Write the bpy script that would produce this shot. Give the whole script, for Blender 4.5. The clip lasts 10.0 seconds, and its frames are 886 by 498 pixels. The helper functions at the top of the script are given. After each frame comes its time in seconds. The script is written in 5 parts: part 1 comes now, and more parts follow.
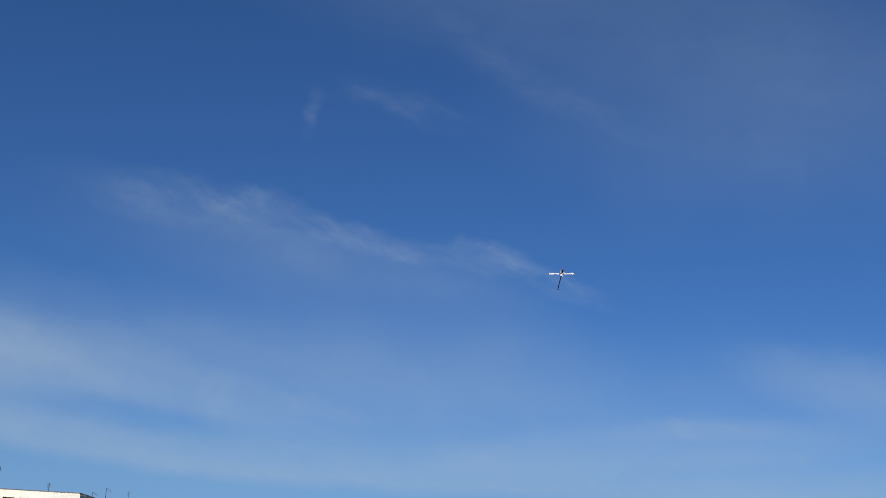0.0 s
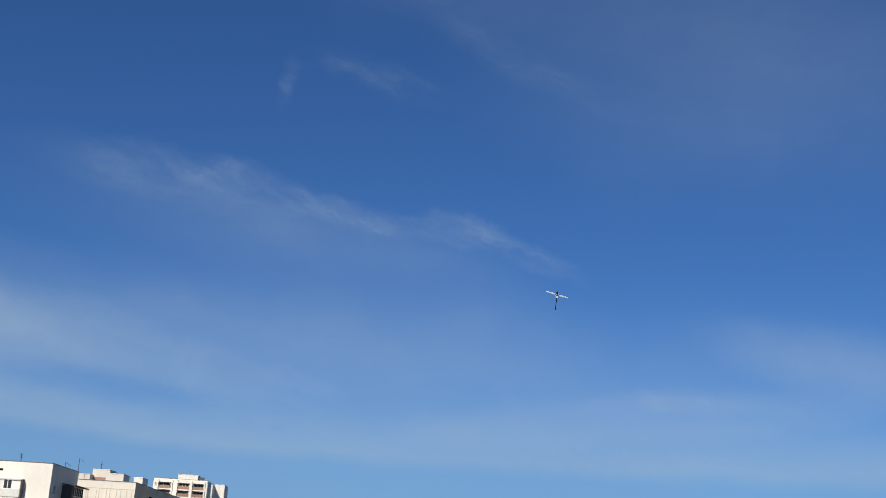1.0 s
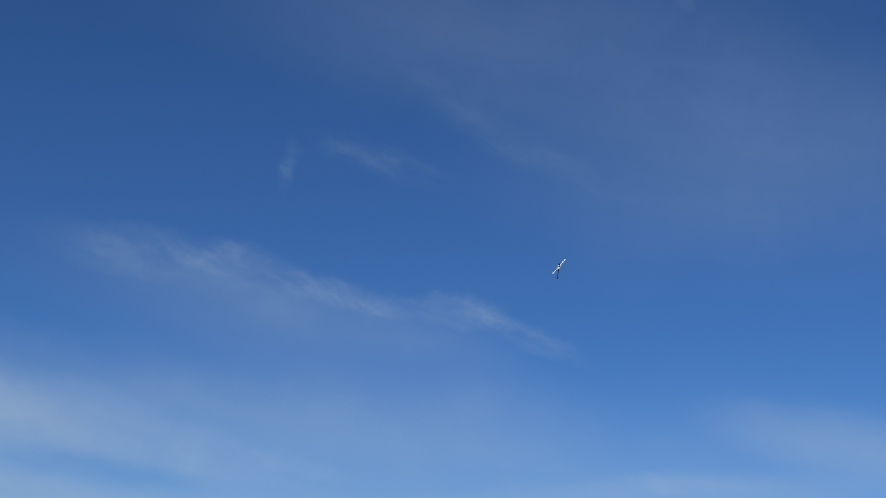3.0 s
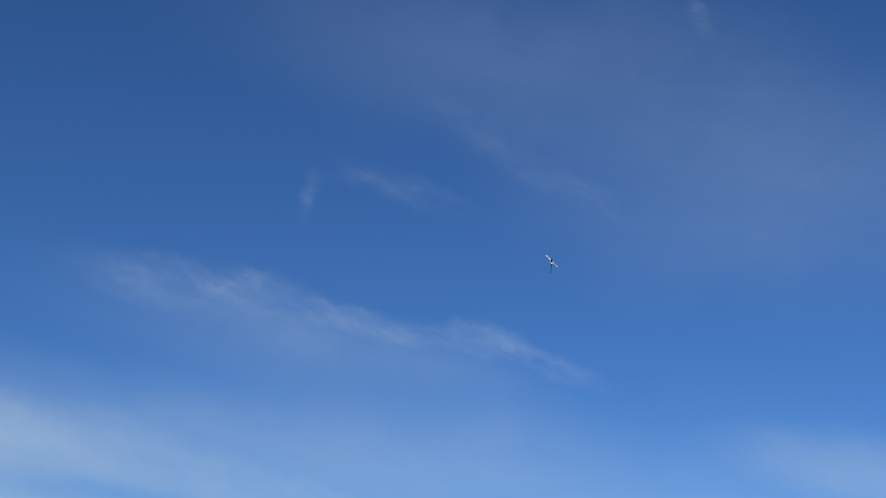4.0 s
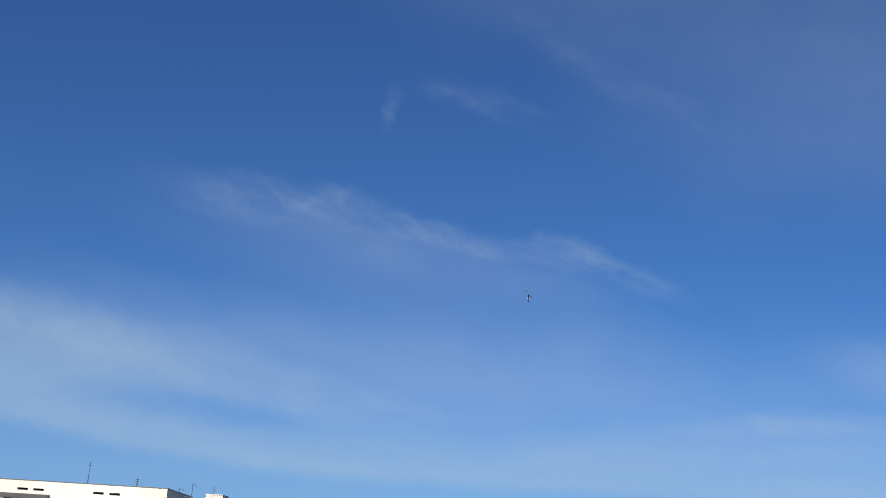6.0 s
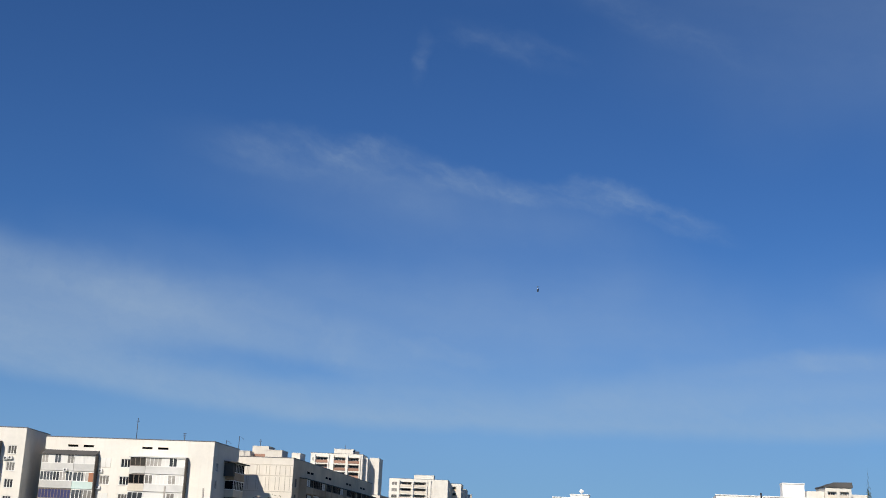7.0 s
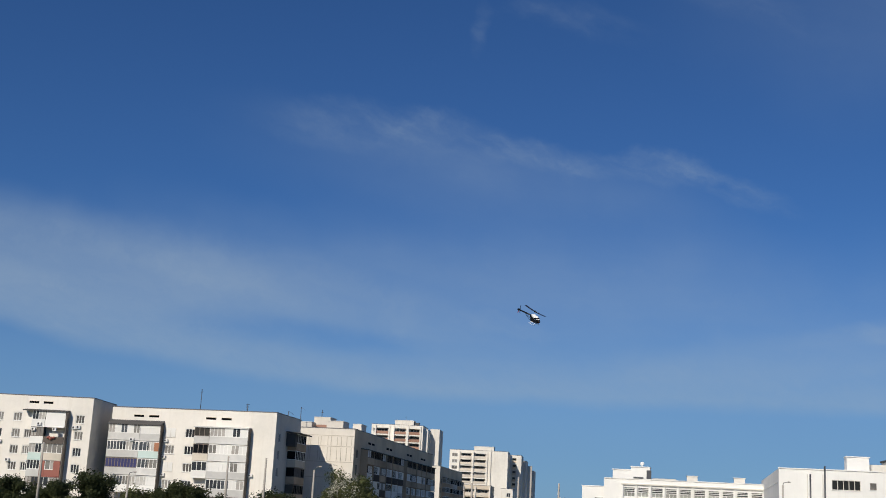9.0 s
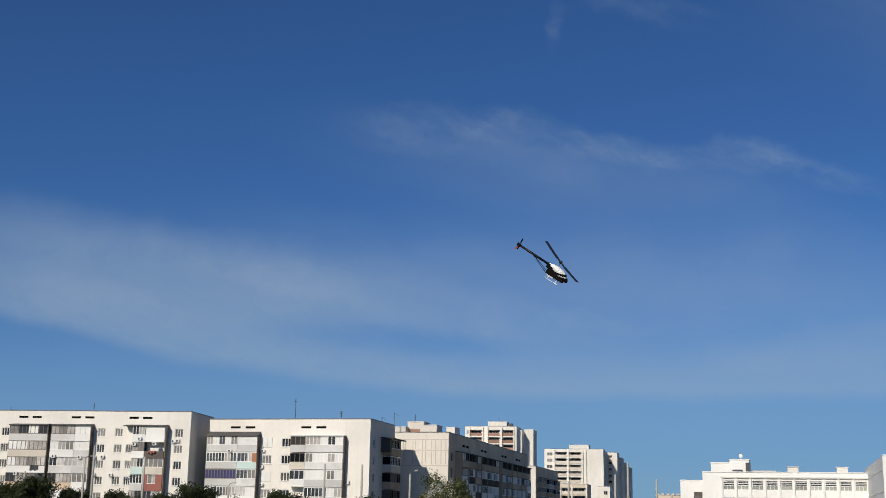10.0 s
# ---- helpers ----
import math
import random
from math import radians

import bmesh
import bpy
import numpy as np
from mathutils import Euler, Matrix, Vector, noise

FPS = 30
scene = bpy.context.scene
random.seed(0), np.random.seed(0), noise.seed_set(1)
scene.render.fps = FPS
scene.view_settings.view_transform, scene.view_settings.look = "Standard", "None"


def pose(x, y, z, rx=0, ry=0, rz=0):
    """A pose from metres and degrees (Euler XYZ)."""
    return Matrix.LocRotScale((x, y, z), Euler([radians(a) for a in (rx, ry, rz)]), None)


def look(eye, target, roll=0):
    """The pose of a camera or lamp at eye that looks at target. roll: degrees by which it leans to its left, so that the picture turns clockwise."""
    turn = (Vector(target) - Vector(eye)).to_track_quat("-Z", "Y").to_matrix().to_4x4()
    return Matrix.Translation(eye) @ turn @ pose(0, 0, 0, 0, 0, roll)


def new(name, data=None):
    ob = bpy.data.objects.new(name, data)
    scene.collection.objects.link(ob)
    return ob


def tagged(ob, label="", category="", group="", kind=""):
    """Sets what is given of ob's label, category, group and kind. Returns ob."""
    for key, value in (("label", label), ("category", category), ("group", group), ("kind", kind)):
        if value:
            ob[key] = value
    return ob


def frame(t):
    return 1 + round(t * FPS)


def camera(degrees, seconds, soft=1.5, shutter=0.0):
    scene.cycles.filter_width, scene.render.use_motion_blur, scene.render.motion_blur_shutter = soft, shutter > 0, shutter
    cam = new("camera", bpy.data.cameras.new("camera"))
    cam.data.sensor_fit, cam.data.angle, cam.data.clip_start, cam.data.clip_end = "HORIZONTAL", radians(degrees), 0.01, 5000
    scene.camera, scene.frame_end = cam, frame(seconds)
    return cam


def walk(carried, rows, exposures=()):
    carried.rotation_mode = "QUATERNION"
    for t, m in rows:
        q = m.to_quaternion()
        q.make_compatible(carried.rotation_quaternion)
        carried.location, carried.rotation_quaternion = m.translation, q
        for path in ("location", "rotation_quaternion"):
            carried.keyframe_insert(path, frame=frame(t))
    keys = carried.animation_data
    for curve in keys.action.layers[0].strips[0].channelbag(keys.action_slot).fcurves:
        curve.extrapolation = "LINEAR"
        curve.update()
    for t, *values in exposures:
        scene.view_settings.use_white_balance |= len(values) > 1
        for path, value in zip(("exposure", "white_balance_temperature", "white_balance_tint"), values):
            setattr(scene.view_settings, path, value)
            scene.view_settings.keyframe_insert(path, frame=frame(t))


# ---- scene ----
cam = camera(40.0, 10.0, soft=0.95)
EYE = Vector((0.0, 0.0, 1.7))

# the hand-held camera stands still and turns: seconds, yaw to the right, pitch up, roll
PATH = (
    (0, 9.628, 17.077, 3.472), (0.5, 10.056, 16.732, 3.371), (1, 10.913, 15.859, 3.550),
    (1.5, 11.695, 15.767, 3.061), (2, 11.716, 16.205, 2.924), (2.5, 10.546, 17.068, 2.914),
    (2.7, 10.884, 18.365, 3.403), (3.8, 9.793, 20.679, 2.741), (4, 9.561, 20.936, 3.478),
    (4.5, 9.412, 21.207, 2.787), (5, 8.606, 20.739, 2.807), (5.2, 8.068, 20.619, 2.699),
    (6.3, 5.094, 15.504, 3.946), (6.5, 4.751, 15.257, 3.434), (7, 4.113, 14.113, 2.570),
    (7.5, 3.603, 14.141, 2.678), (8, 2.665, 13.202, 2.861), (8.5, 1.680, 12.890, 2.420),
    (9, 1.300, 12.670, 3.045), (9.5, -0.058, 11.276, 2.778), (10, -2.777, 12.597, 1.128),
)


def aim(yaw, pitch, roll):
    a, e = radians(yaw), radians(pitch)
    d = Vector((math.sin(a) * math.cos(e), math.cos(a) * math.cos(e), math.sin(e)))
    return look(EYE, EYE + d * 10, roll)


# the phone's exposure falls as the bright walls come into view
walk(cam, [(t, aim(yaw, pitch, roll)) for t, yaw, pitch, roll in PATH],
     ((0, -0.10), (2.5, -0.10), (3.8, 0.07), (4.5, 0.16), (5.2, 0.16), (6.5, 0.02), (7.5, -0.18), (8.5, -0.29), (9.5, -0.34), (10, -0.31)))

# ---------------------------------------------------------------- world and sun
SUN_AZ, SUN_EL = 210.0, 33.0        # degrees clockwise from +Y, behind the camera and to its left
SKY_TINT = (0.43, 0.70, 1.03, 1)
world = bpy.data.worlds.new("sky")
scene.world = world
world.use_nodes = True
wn = world.node_tree
wn.nodes.clear()
w_out = wn.nodes.new("ShaderNodeOutputWorld")
w_bg = wn.nodes.new("ShaderNodeBackground")
w_sky = wn.nodes.new("ShaderNodeTexSky")
w_sky.sky_type = "NISHITA"
w_sky.sun_disc = False
w_sky.sun_elevation = radians(SUN_EL)
w_sky.sun_rotation = radians(SUN_AZ)
w_sky.altitude = 400
w_sky.air_density = 1.0
w_sky.dust_density = 0.12
w_sky.ozone_density = 5.0
w_bg.inputs["Strength"].default_value = 0.08
w_tint = wn.nodes.new("ShaderNodeMix")
w_tint.data_type, w_tint.blend_type = "RGBA", "MULTIPLY"
w_tint.inputs[0].default_value = 1.0
w_tint.inputs[7].default_value = SKY_TINT
wn.links.new(w_sky.outputs["Color"], w_tint.inputs[6])
wn.links.new(w_tint.outputs[2], w_bg.inputs["Color"])
wn.links.new(w_bg.outputs["Background"], w_out.inputs["Surface"])

sun_data = bpy.data.lights.new("sun", "SUN")
sun_data.energy = 5.0
sun_data.angle = radians(0.53)
sun_data.color = (1.0, 0.93, 0.82)
sun = new("sun", sun_data)
az, el = radians(SUN_AZ), radians(SUN_EL)
sun_dir = Vector((math.sin(az) * math.cos(el), math.cos(az) * math.cos(el), math.sin(el)))
sun.matrix_world = look(sun_dir * 300, (0, 0, 0))


# ---------------------------------------------------------------- node helpers and materials
def nd(nt, kind, **kw):
    n = nt.nodes.new(kind)
    for k, v in kw.items():
        n.inputs[k.replace("_", " ")].default_value = v
    return n


def math_node(nt, op, a, b=None, clamp=False):
    n = nt.nodes.new("ShaderNodeMath")
    n.operation, n.use_clamp = op, clamp
    for i, v in enumerate((a, b)):
        if v is None:
            continue
        if isinstance(v, (int, float)):
            n.inputs[i].default_value = v
        else:
            nt.links.new(v, n.inputs[i])
    return n.outputs[0]


def mix_rgb(nt, fac, a, b, blend="MIX"):
    n = nt.nodes.new("ShaderNodeMix")
    n.data_type, n.blend_type = "RGBA", blend
    for sock, v in ((n.inputs[0], fac), (n.inputs[6], a), (n.inputs[7], b)):
        if isinstance(v, (int, float)):
            sock.default_value = v
        elif isinstance(v, tuple):
            sock.default_value = (*v, 1) if len(v) == 3 else v
        else:
            nt.links.new(v, sock)
    return n.outputs[2]


def surface(name, colour, rough=0.8, metal=0.0, grain=2.0, stain=0.12, amount=0.18, bump=0.2, vary=0.0,
            tint=None, spec=0.3, streak=0.0):
    """A procedural surface: base colour with coarse stains, fine grain, rain streaks and bump."""
    m = bpy.data.materials.new(name)
    m.use_nodes = True
    nt = m.node_tree
    b = nt.nodes["Principled BSDF"]
    b.inputs["Roughness"].default_value = rough
    b.inputs["Metallic"].default_value = metal
    b.inputs["Specular IOR Level"].default_value = spec
    co = nt.nodes.new("ShaderNodeTexCoord")
    n1 = nd(nt, "ShaderNodeTexNoise", Scale=stain, Detail=5.0, Roughness=0.6)
    n2 = nd(nt, "ShaderNodeTexNoise", Scale=grain, Detail=4.0, Roughness=0.65)
    nt.links.new(co.outputs["Object"], n1.inputs["Vector"])
    nt.links.new(co.outputs["Object"], n2.inputs["Vector"])
    dark = tuple(c * (1 - amount * 1.6) for c in colour)
    lite = tuple(min(1, c * (1 + amount * 0.7)) for c in colour)
    r1 = nt.nodes.new("ShaderNodeMapRange")
    r1.inputs["From Min"].default_value, r1.inputs["From Max"].default_value = 0.3, 0.7
    nt.links.new(n1.outputs["Fac"], r1.inputs["Value"])
    col = mix_rgb(nt, r1.outputs["Result"], dark, lite)
    if tint:
        col = mix_rgb(nt, math_node(nt, "MULTIPLY", n2.outputs["Fac"], 0.5), col, tint)
    grainy = math_node(nt, "MULTIPLY_ADD", n2.outputs["Fac"], amount * 1.4)
    nt.nodes[-1].inputs[2].default_value = 1 - amount * 0.7
    col = mix_rgb(nt, 1.0, col, grainy, "MULTIPLY")
    if streak:
        mp = nt.nodes.new("ShaderNodeMapping")
        mp.inputs["Scale"].default_value = (1.3, 1.3, 0.09)
        n3 = nd(nt, "ShaderNodeTexNoise", Scale=1.0, Detail=4.0, Roughness=0.7)
        nt.links.new(co.outputs["Object"], mp.inputs["Vector"])
        nt.links.new(mp.outputs["Vector"], n3.inputs["Vector"])
        r3 = nt.nodes.new("ShaderNodeMapRange")
        r3.inputs["From Min"].default_value, r3.inputs["From Max"].default_value = 0.52, 0.72
        nt.links.new(n3.outputs["Fac"], r3.inputs["Value"])
        col = mix_rgb(nt, math_node(nt, "MULTIPLY", r3.outputs["Result"], streak), col,
                      tuple(c * f for c, f in zip(colour, (0.62, 0.55, 0.46))))
    if vary:
        oi = nt.nodes.new("ShaderNodeObjectInfo")
        v = nt.nodes.new("ShaderNodeMapRange")
        v.inputs["To Min"].default_value, v.inputs["To Max"].default_value = 1 - vary, 1 + vary
        nt.links.new(oi.outputs["Random"], v.inputs["Value"])
        col = mix_rgb(nt, 1.0, col, v.outputs["Result"], "MULTIPLY")
    nt.links.new(col, b.inputs["Base Color"])
    if bump:
        bp = nt.nodes.new("ShaderNodeBump")
        bp.inputs["Strength"].default_value = bump
        bp.inputs["Distance"].default_value = 0.02
        nt.links.new(n2.outputs["Fac"], bp.inputs["Height"])
        nt.links.new(bp.outputs["Normal"], b.inputs["Normal"])
    return m


def leaf_material(name, a, b_col):
    m = bpy.data.materials.new(name)
    m.use_nodes = True
    nt = m.node_tree
    b = nt.nodes["Principled BSDF"]
    geo = nt.nodes.new("ShaderNodeNewGeometry")
    oi = nt.nodes.new("ShaderNodeObjectInfo")
    r = math_node(nt, "FRACT", math_node(nt, "ADD", geo.outputs["Random Per Island"], oi.outputs["Random"]))
    col = mix_rgb(nt, r, a, b_col)
    nt.links.new(col, b.inputs["Base Color"])
    b.inputs["Roughness"].default_value = 0.65
    b.inputs["Specular IOR Level"].default_value = 0.2
    b.inputs["Subsurface Weight"].default_value = 0.0
    tr = nt.nodes.new("ShaderNodeBsdfTranslucent")
    nt.links.new(col, tr.inputs["Color"])
    mx = nt.nodes.new("ShaderNodeMixShader")
    mx.inputs[0].default_value = 0.25
    nt.links.new(b.outputs[0], mx.inputs[1])
    nt.links.new(tr.outputs[0], mx.inputs[2])
    nt.links.new(mx.outputs[0], nt.nodes["Material Output"].inputs["Surface"])
    return m


def pane_material(name="window_glass", tone=1.0, gloss=0.16):
    """Window glass with a curtain, blind or dark room behind it, other in each window."""
    m = bpy.data.materials.new(name)
    m.use_nodes = True
    nt = m.node_tree
    b = nt.nodes["Principled BSDF"]
    oi = nt.nodes.new("ShaderNodeObjectInfo")
    ramp = nt.nodes.new("ShaderNodeValToRGB")
    ramp.color_ramp.interpolation = "CONSTANT"
    e = ramp.color_ramp.elements
    e[0].position, e[0].color = 0.0, (0.045, 0.05, 0.055, 1)
    e[1].position, e[1].color = 0.30, (0.24, 0.225, 0.20, 1)
    for pos, c in ((0.50, (0.46, 0.43, 0.385)), (0.76, (0.09, 0.10, 0.11)), (0.9, (0.62, 0.59, 0.54))):
        x = e.new(pos)
        x.color = (*c, 1)
    nt.links.new(oi.outputs["Random"], ramp.inputs["Fac"])
    co = nt.nodes.new("ShaderNodeTexCoord")
    n = nd(nt, "ShaderNodeTexNoise", Scale=1.3, Detail=3.0)
    nt.links.new(co.outputs["Object"], n.inputs["Vector"])
    col = mix_rgb(nt, 0.7, ramp.outputs["Color"], n.outputs["Fac"], "MULTIPLY")
    col = mix_rgb(nt, 1.0, col, (tone, tone, tone), "MULTIPLY")
    nt.links.new(col, b.inputs["Base Color"])
    b.inputs["Roughness"].default_value = 0.3
    b.inputs["Specular IOR Level"].default_value = gloss
    return m


M_CREAM = surface("cream_panel", (0.825, 0.775, 0.69), grain=1.6, stain=0.09, amount=0.09, streak=0.15)
M_CREAM2 = surface("cream_panel_worn", (0.77, 0.71, 0.615), grain=1.4, stain=0.07, amount=0.13, streak=0.22)
# cream side panel, its colour warmed to offset the blue skylight in shade
M_WARMWALL = surface("warm_panel", (0.74, 0.60, 0.44), spec=0.05, grain=1.5, stain=0.12, amount=0.16, streak=0.3)
M_JOINT = surface("panel_joint", (0.56, 0.50, 0.41), amount=0.15)
M_TOWER = surface("tower_panel", (0.82, 0.775, 0.69), grain=0.8, stain=0.05, amount=0.12, streak=0.3)
M_BROWN = surface("brown_loggia", (0.36, 0.205, 0.145), amount=0.16, vary=0.15)
M_TAN = surface("tan_loggia", (0.68, 0.60, 0.50), amount=0.14, vary=0.12)
M_SCHOOL = surface("white_render", (0.84, 0.82, 0.77), grain=1.2, stain=0.08, amount=0.06, streak=0.12)
M_SCHOOLTRIM = surface("grey_white_trim", (0.70, 0.66, 0.58), amount=0.1)
M_ROOF = surface("bitumen_roof", (0.10, 0.095, 0.09), rough=0.9, amount=0.25)
M_FLASH = surface("roof_flashing", (0.15, 0.14, 0.135), rough=0.5, metal=0.3, amount=0.2)
M_FRAME = surface("white_frame", (0.78, 0.765, 0.72), rough=0.45, amount=0.06, vary=0.12)
M_DARKFRAME = surface("brown_frame", (0.16, 0.13, 0.11), rough=0.6, amount=0.15, vary=0.3)
M_GLASS = pane_material("window_glass", 0.68)
M_BALGLASS = pane_material("curtained_glass", 1.3)
M_BANDGLASS = surface("dark_glazing", (0.045, 0.040, 0.035), rough=0.6, amount=0.3, grain=1.0, vary=0.4, bump=0.0, spec=0.0)
# two duller, sheenless panes: shade of rear fronts and dark bays put into tone
M_DIMGLASS = pane_material("dim_glass", 0.36, 0.0)
M_SHADEGLASS = pane_material("shaded_curtained_glass", 0.85, 0.0)
M_VOID = surface("near_black", (0.008, 0.008, 0.008), amount=0.2, spec=0.0)
M_BLIND = surface("window_blind", (0.36, 0.37, 0.33), amount=0.25, grain=4, vary=0.3)
M_TANWALL = surface("tan_panel", (0.66, 0.565, 0.44), grain=0.8, stain=0.05, amount=0.14, streak=0.2)
# side walls of the balcony stacks: their shade is put into a dark colour
M_SIDESHADE = surface("shaded_side_wall", (0.17, 0.145, 0.12), amount=0.2, vary=0.25)
M_AC = surface("ac_casing", (0.74, 0.73, 0.70), rough=0.45, amount=0.08)
M_FAN = surface("ac_fan", (0.06, 0.06, 0.065), rough=0.6, amount=0.2)
BAL = {
    "white": surface("white_parapet", (0.78, 0.76, 0.71), amount=0.08, vary=0.05),
    "grey": surface("grey_parapet", (0.60, 0.585, 0.55), amount=0.16, vary=0.1),
    "mint": surface("mint_parapet", (0.55, 0.66, 0.61), amount=0.1),
    "red": surface("red_parapet", (0.33, 0.125, 0.095), amount=0.12),
    "blue": surface("blue_parapet", (0.05, 0.055, 0.15), amount=0.14),
    "tan": surface("tan_parapet", (0.64, 0.575, 0.475), amount=0.14, spec=0.0),
    "orange": surface("orange_parapet", (0.40, 0.18, 0.10), amount=0.14),
    "brown": surface("brown_parapet", (0.54, 0.42, 0.30), amount=0.2, vary=0.12, spec=0.0),
    "dark": surface("dark_parapet", (0.13, 0.11, 0.095), amount=0.2, spec=0.0),
}
M_POST = surface("concrete_post", (0.42, 0.385, 0.335), grain=6, amount=0.16)
M_STEEL = surface("dark_steel", (0.10, 0.10, 0.105), rough=0.5, metal=0.6, amount=0.15)
M_BLOSSOM = leaf_material("pale_blossom", (0.42, 0.40, 0.30), (0.72, 0.69, 0.58))
M_BARK = surface("bark", (0.12, 0.09, 0.065), grain=9, amount=0.3, bump=0.6)
M_LEAF = leaf_material("leaf_dark", (0.017, 0.026, 0.010), (0.062, 0.072, 0.026))
M_LEAF2 = leaf_material("leaf_light", (0.042, 0.056, 0.019), (0.145, 0.15, 0.058))
M_GRASS = leaf_material("grass_green", (0.042, 0.052, 0.016), (0.145, 0.135, 0.05))
M_DRY = leaf_material("grass_dry", (0.10, 0.070, 0.030), (0.25, 0.175, 0.075))
M_SOIL = surface("field_soil", (0.18, 0.15, 0.075), grain=1.2, stain=0.05, amount=0.3, tint=(0.07, 0.09, 0.025), bump=0.8)
H_WHITE = surface("white_gelcoat", (0.82, 0.82, 0.80), rough=0.25, grain=30, amount=0.04, bump=0.0, spec=0.5)
H_BLACK = surface("black_carbon", (0.007, 0.007, 0.008), rough=0.45, grain=60, amount=0.2, bump=0.05, spec=0.25)
H_RED = surface("red_gelcoat", (0.58, 0.055, 0.03), rough=0.3, grain=30, amount=0.06, bump=0.0, spec=0.5)
H_GREY = surface("blade_black", (0.02, 0.02, 0.022), rough=0.3, grain=30, amount=0.1, bump=0.0, spec=0.5)
H_METAL = surface("bare_aluminium", (0.55, 0.55, 0.56), rough=0.35, metal=0.9, grain=30, amount=0.1, bump=0.0)


# ---------------------------------------------------------------- mesh helpers
def mesh_of(name, bm, *mats):
    me = bpy.data.meshes.new(name)
    bm.normal_update()
    bm.to_mesh(me)
    bm.free()
    for m in mats:
        me.materials.append(m)
    return me


def part(name, bm, material, parent, label=""):
    mats = material if isinstance(material, (tuple, list)) else (material,)
    ob = new(name, mesh_of(name, bm, *mats))
    ob.parent = parent
    if label:
        tagged(ob, label)
    return ob


def shared(name, me, parent, m, label=""):
    ob = new(name, me)
    ob.parent = parent
    ob.matrix_basis = m
    if label:
        tagged(ob, label)
    return ob


def thing(name, m, label, category, group="", kind=""):
    ob = new(name)
    ob.matrix_basis = m
    return tagged(ob, label, category, group, kind)


def quad(bm, pts, mi=0):
    f = bm.faces.new([bm.verts.new(p) for p in pts])
    f.material_index = mi
    return f


def box(bm, x0, x1, y0, y1, z0, z1, mi=0):
    v = [bm.verts.new(p) for p in ((x0, y0, z0), (x1, y0, z0), (x1, y1, z0), (x0, y1, z0),
                                   (x0, y0, z1), (x1, y0, z1), (x1, y1, z1), (x0, y1, z1))]
    for idx in ((0, 3, 2, 1), (4, 5, 6, 7), (0, 1, 5, 4), (1, 2, 6, 5), (2, 3, 7, 6), (3, 0, 4, 7)):
        f = bm.faces.new([v[i] for i in idx])
        f.material_index = mi


def box_mesh(name, mat, *dims):
    bm = bmesh.new()
    box(bm, *dims)
    return mesh_of(name, bm, mat)


def tube(bm, pts, r, n=8, mi=0, cap=True):
    """A round bar along pts; r is one radius or one for each point."""
    rs = r if isinstance(r, (list, tuple)) else [r] * len(pts)
    pts = [Vector(p) for p in pts]
    rings = []
    for i, p in enumerate(pts):
        d = (pts[min(i + 1, len(pts) - 1)] - pts[max(i - 1, 0)]).normalized()
        a = d.orthogonal().normalized()
        b = d.cross(a)
        rings.append([bm.verts.new(p + (a * math.cos(k * math.tau / n) + b * math.sin(k * math.tau / n)) * rs[i])
                      for k in range(n)])
    for r0, r1 in zip(rings, rings[1:]):
        for k in range(n):
            f = bm.faces.new((r0[k], r0[(k + 1) % n], r1[(k + 1) % n], r1[k]))
            f.material_index = mi
            f.smooth = True
    if cap:
        for r0 in (rings[0][::-1], rings[-1]):
            bm.faces.new(r0).material_index = mi


FRONT = Matrix.Identity(4)                       # a face in the plane y = 0 that looks to -y


def side_face(x):                                # a face in the plane x = const that looks to +x
    return Matrix.Translation((x, 0, 0)) @ Matrix.Rotation(math.pi / 2, 4, "Z")


def pierced(bm, m, x0, x1, z0, z1, holes, deep=0.16, mi=0):
    """A wall face in the plane of m, with rectangular openings and their reveals."""
    xs = sorted({round(v, 3) for v in [x0, x1] + [v for h in holes for v in h[:2]] if x0 - 1e-6 <= v <= x1 + 1e-6})
    zs = sorted({round(v, 3) for v in [z0, z1] + [v for h in holes for v in h[2:4]] if z0 - 1e-6 <= v <= z1 + 1e-6})
    for a, b in zip(xs, xs[1:]):
        run = None
        for c, d in zip(zs, zs[1:]):
            cx, cz = (a + b) / 2, (c + d) / 2
            open_here = any(h[0] < cx < h[1] and h[2] < cz < h[3] for h in holes)
            if open_here:
                if run is not None:
                    quad(bm, [m @ Vector(p) for p in ((a, 0, run), (b, 0, run), (b, 0, c), (a, 0, c))], mi)
                run = None
            elif run is None:
                run = c
        if run is not None:
            quad(bm, [m @ Vector(p) for p in ((a, 0, run), (b, 0, run), (b, 0, z1), (a, 0, z1))], mi)
    for h in holes:
        a, b, c, d = h[:4]
        e = h[4] if len(h) > 4 else deep
        for pts in (((a, 0, c), (b, 0, c), (b, e, c), (a, e, c)), ((a, e, d), (b, e, d), (b, 0, d), (a, 0, d)),
                    ((a, 0, c), (a, e, c), (a, e, d), (a, 0, d)), ((b, e, c), (b, 0, c), (b, 0, d), (b, e, d))):
            quad(bm, [m @ Vector(p) for p in pts], mi)
        if len(h) > 4:
            quad(bm, [m @ Vector(p) for p in ((a, e, c), (b, e, c), (b, e, d), (a, e, d))], mi)


WINDOWS = {}


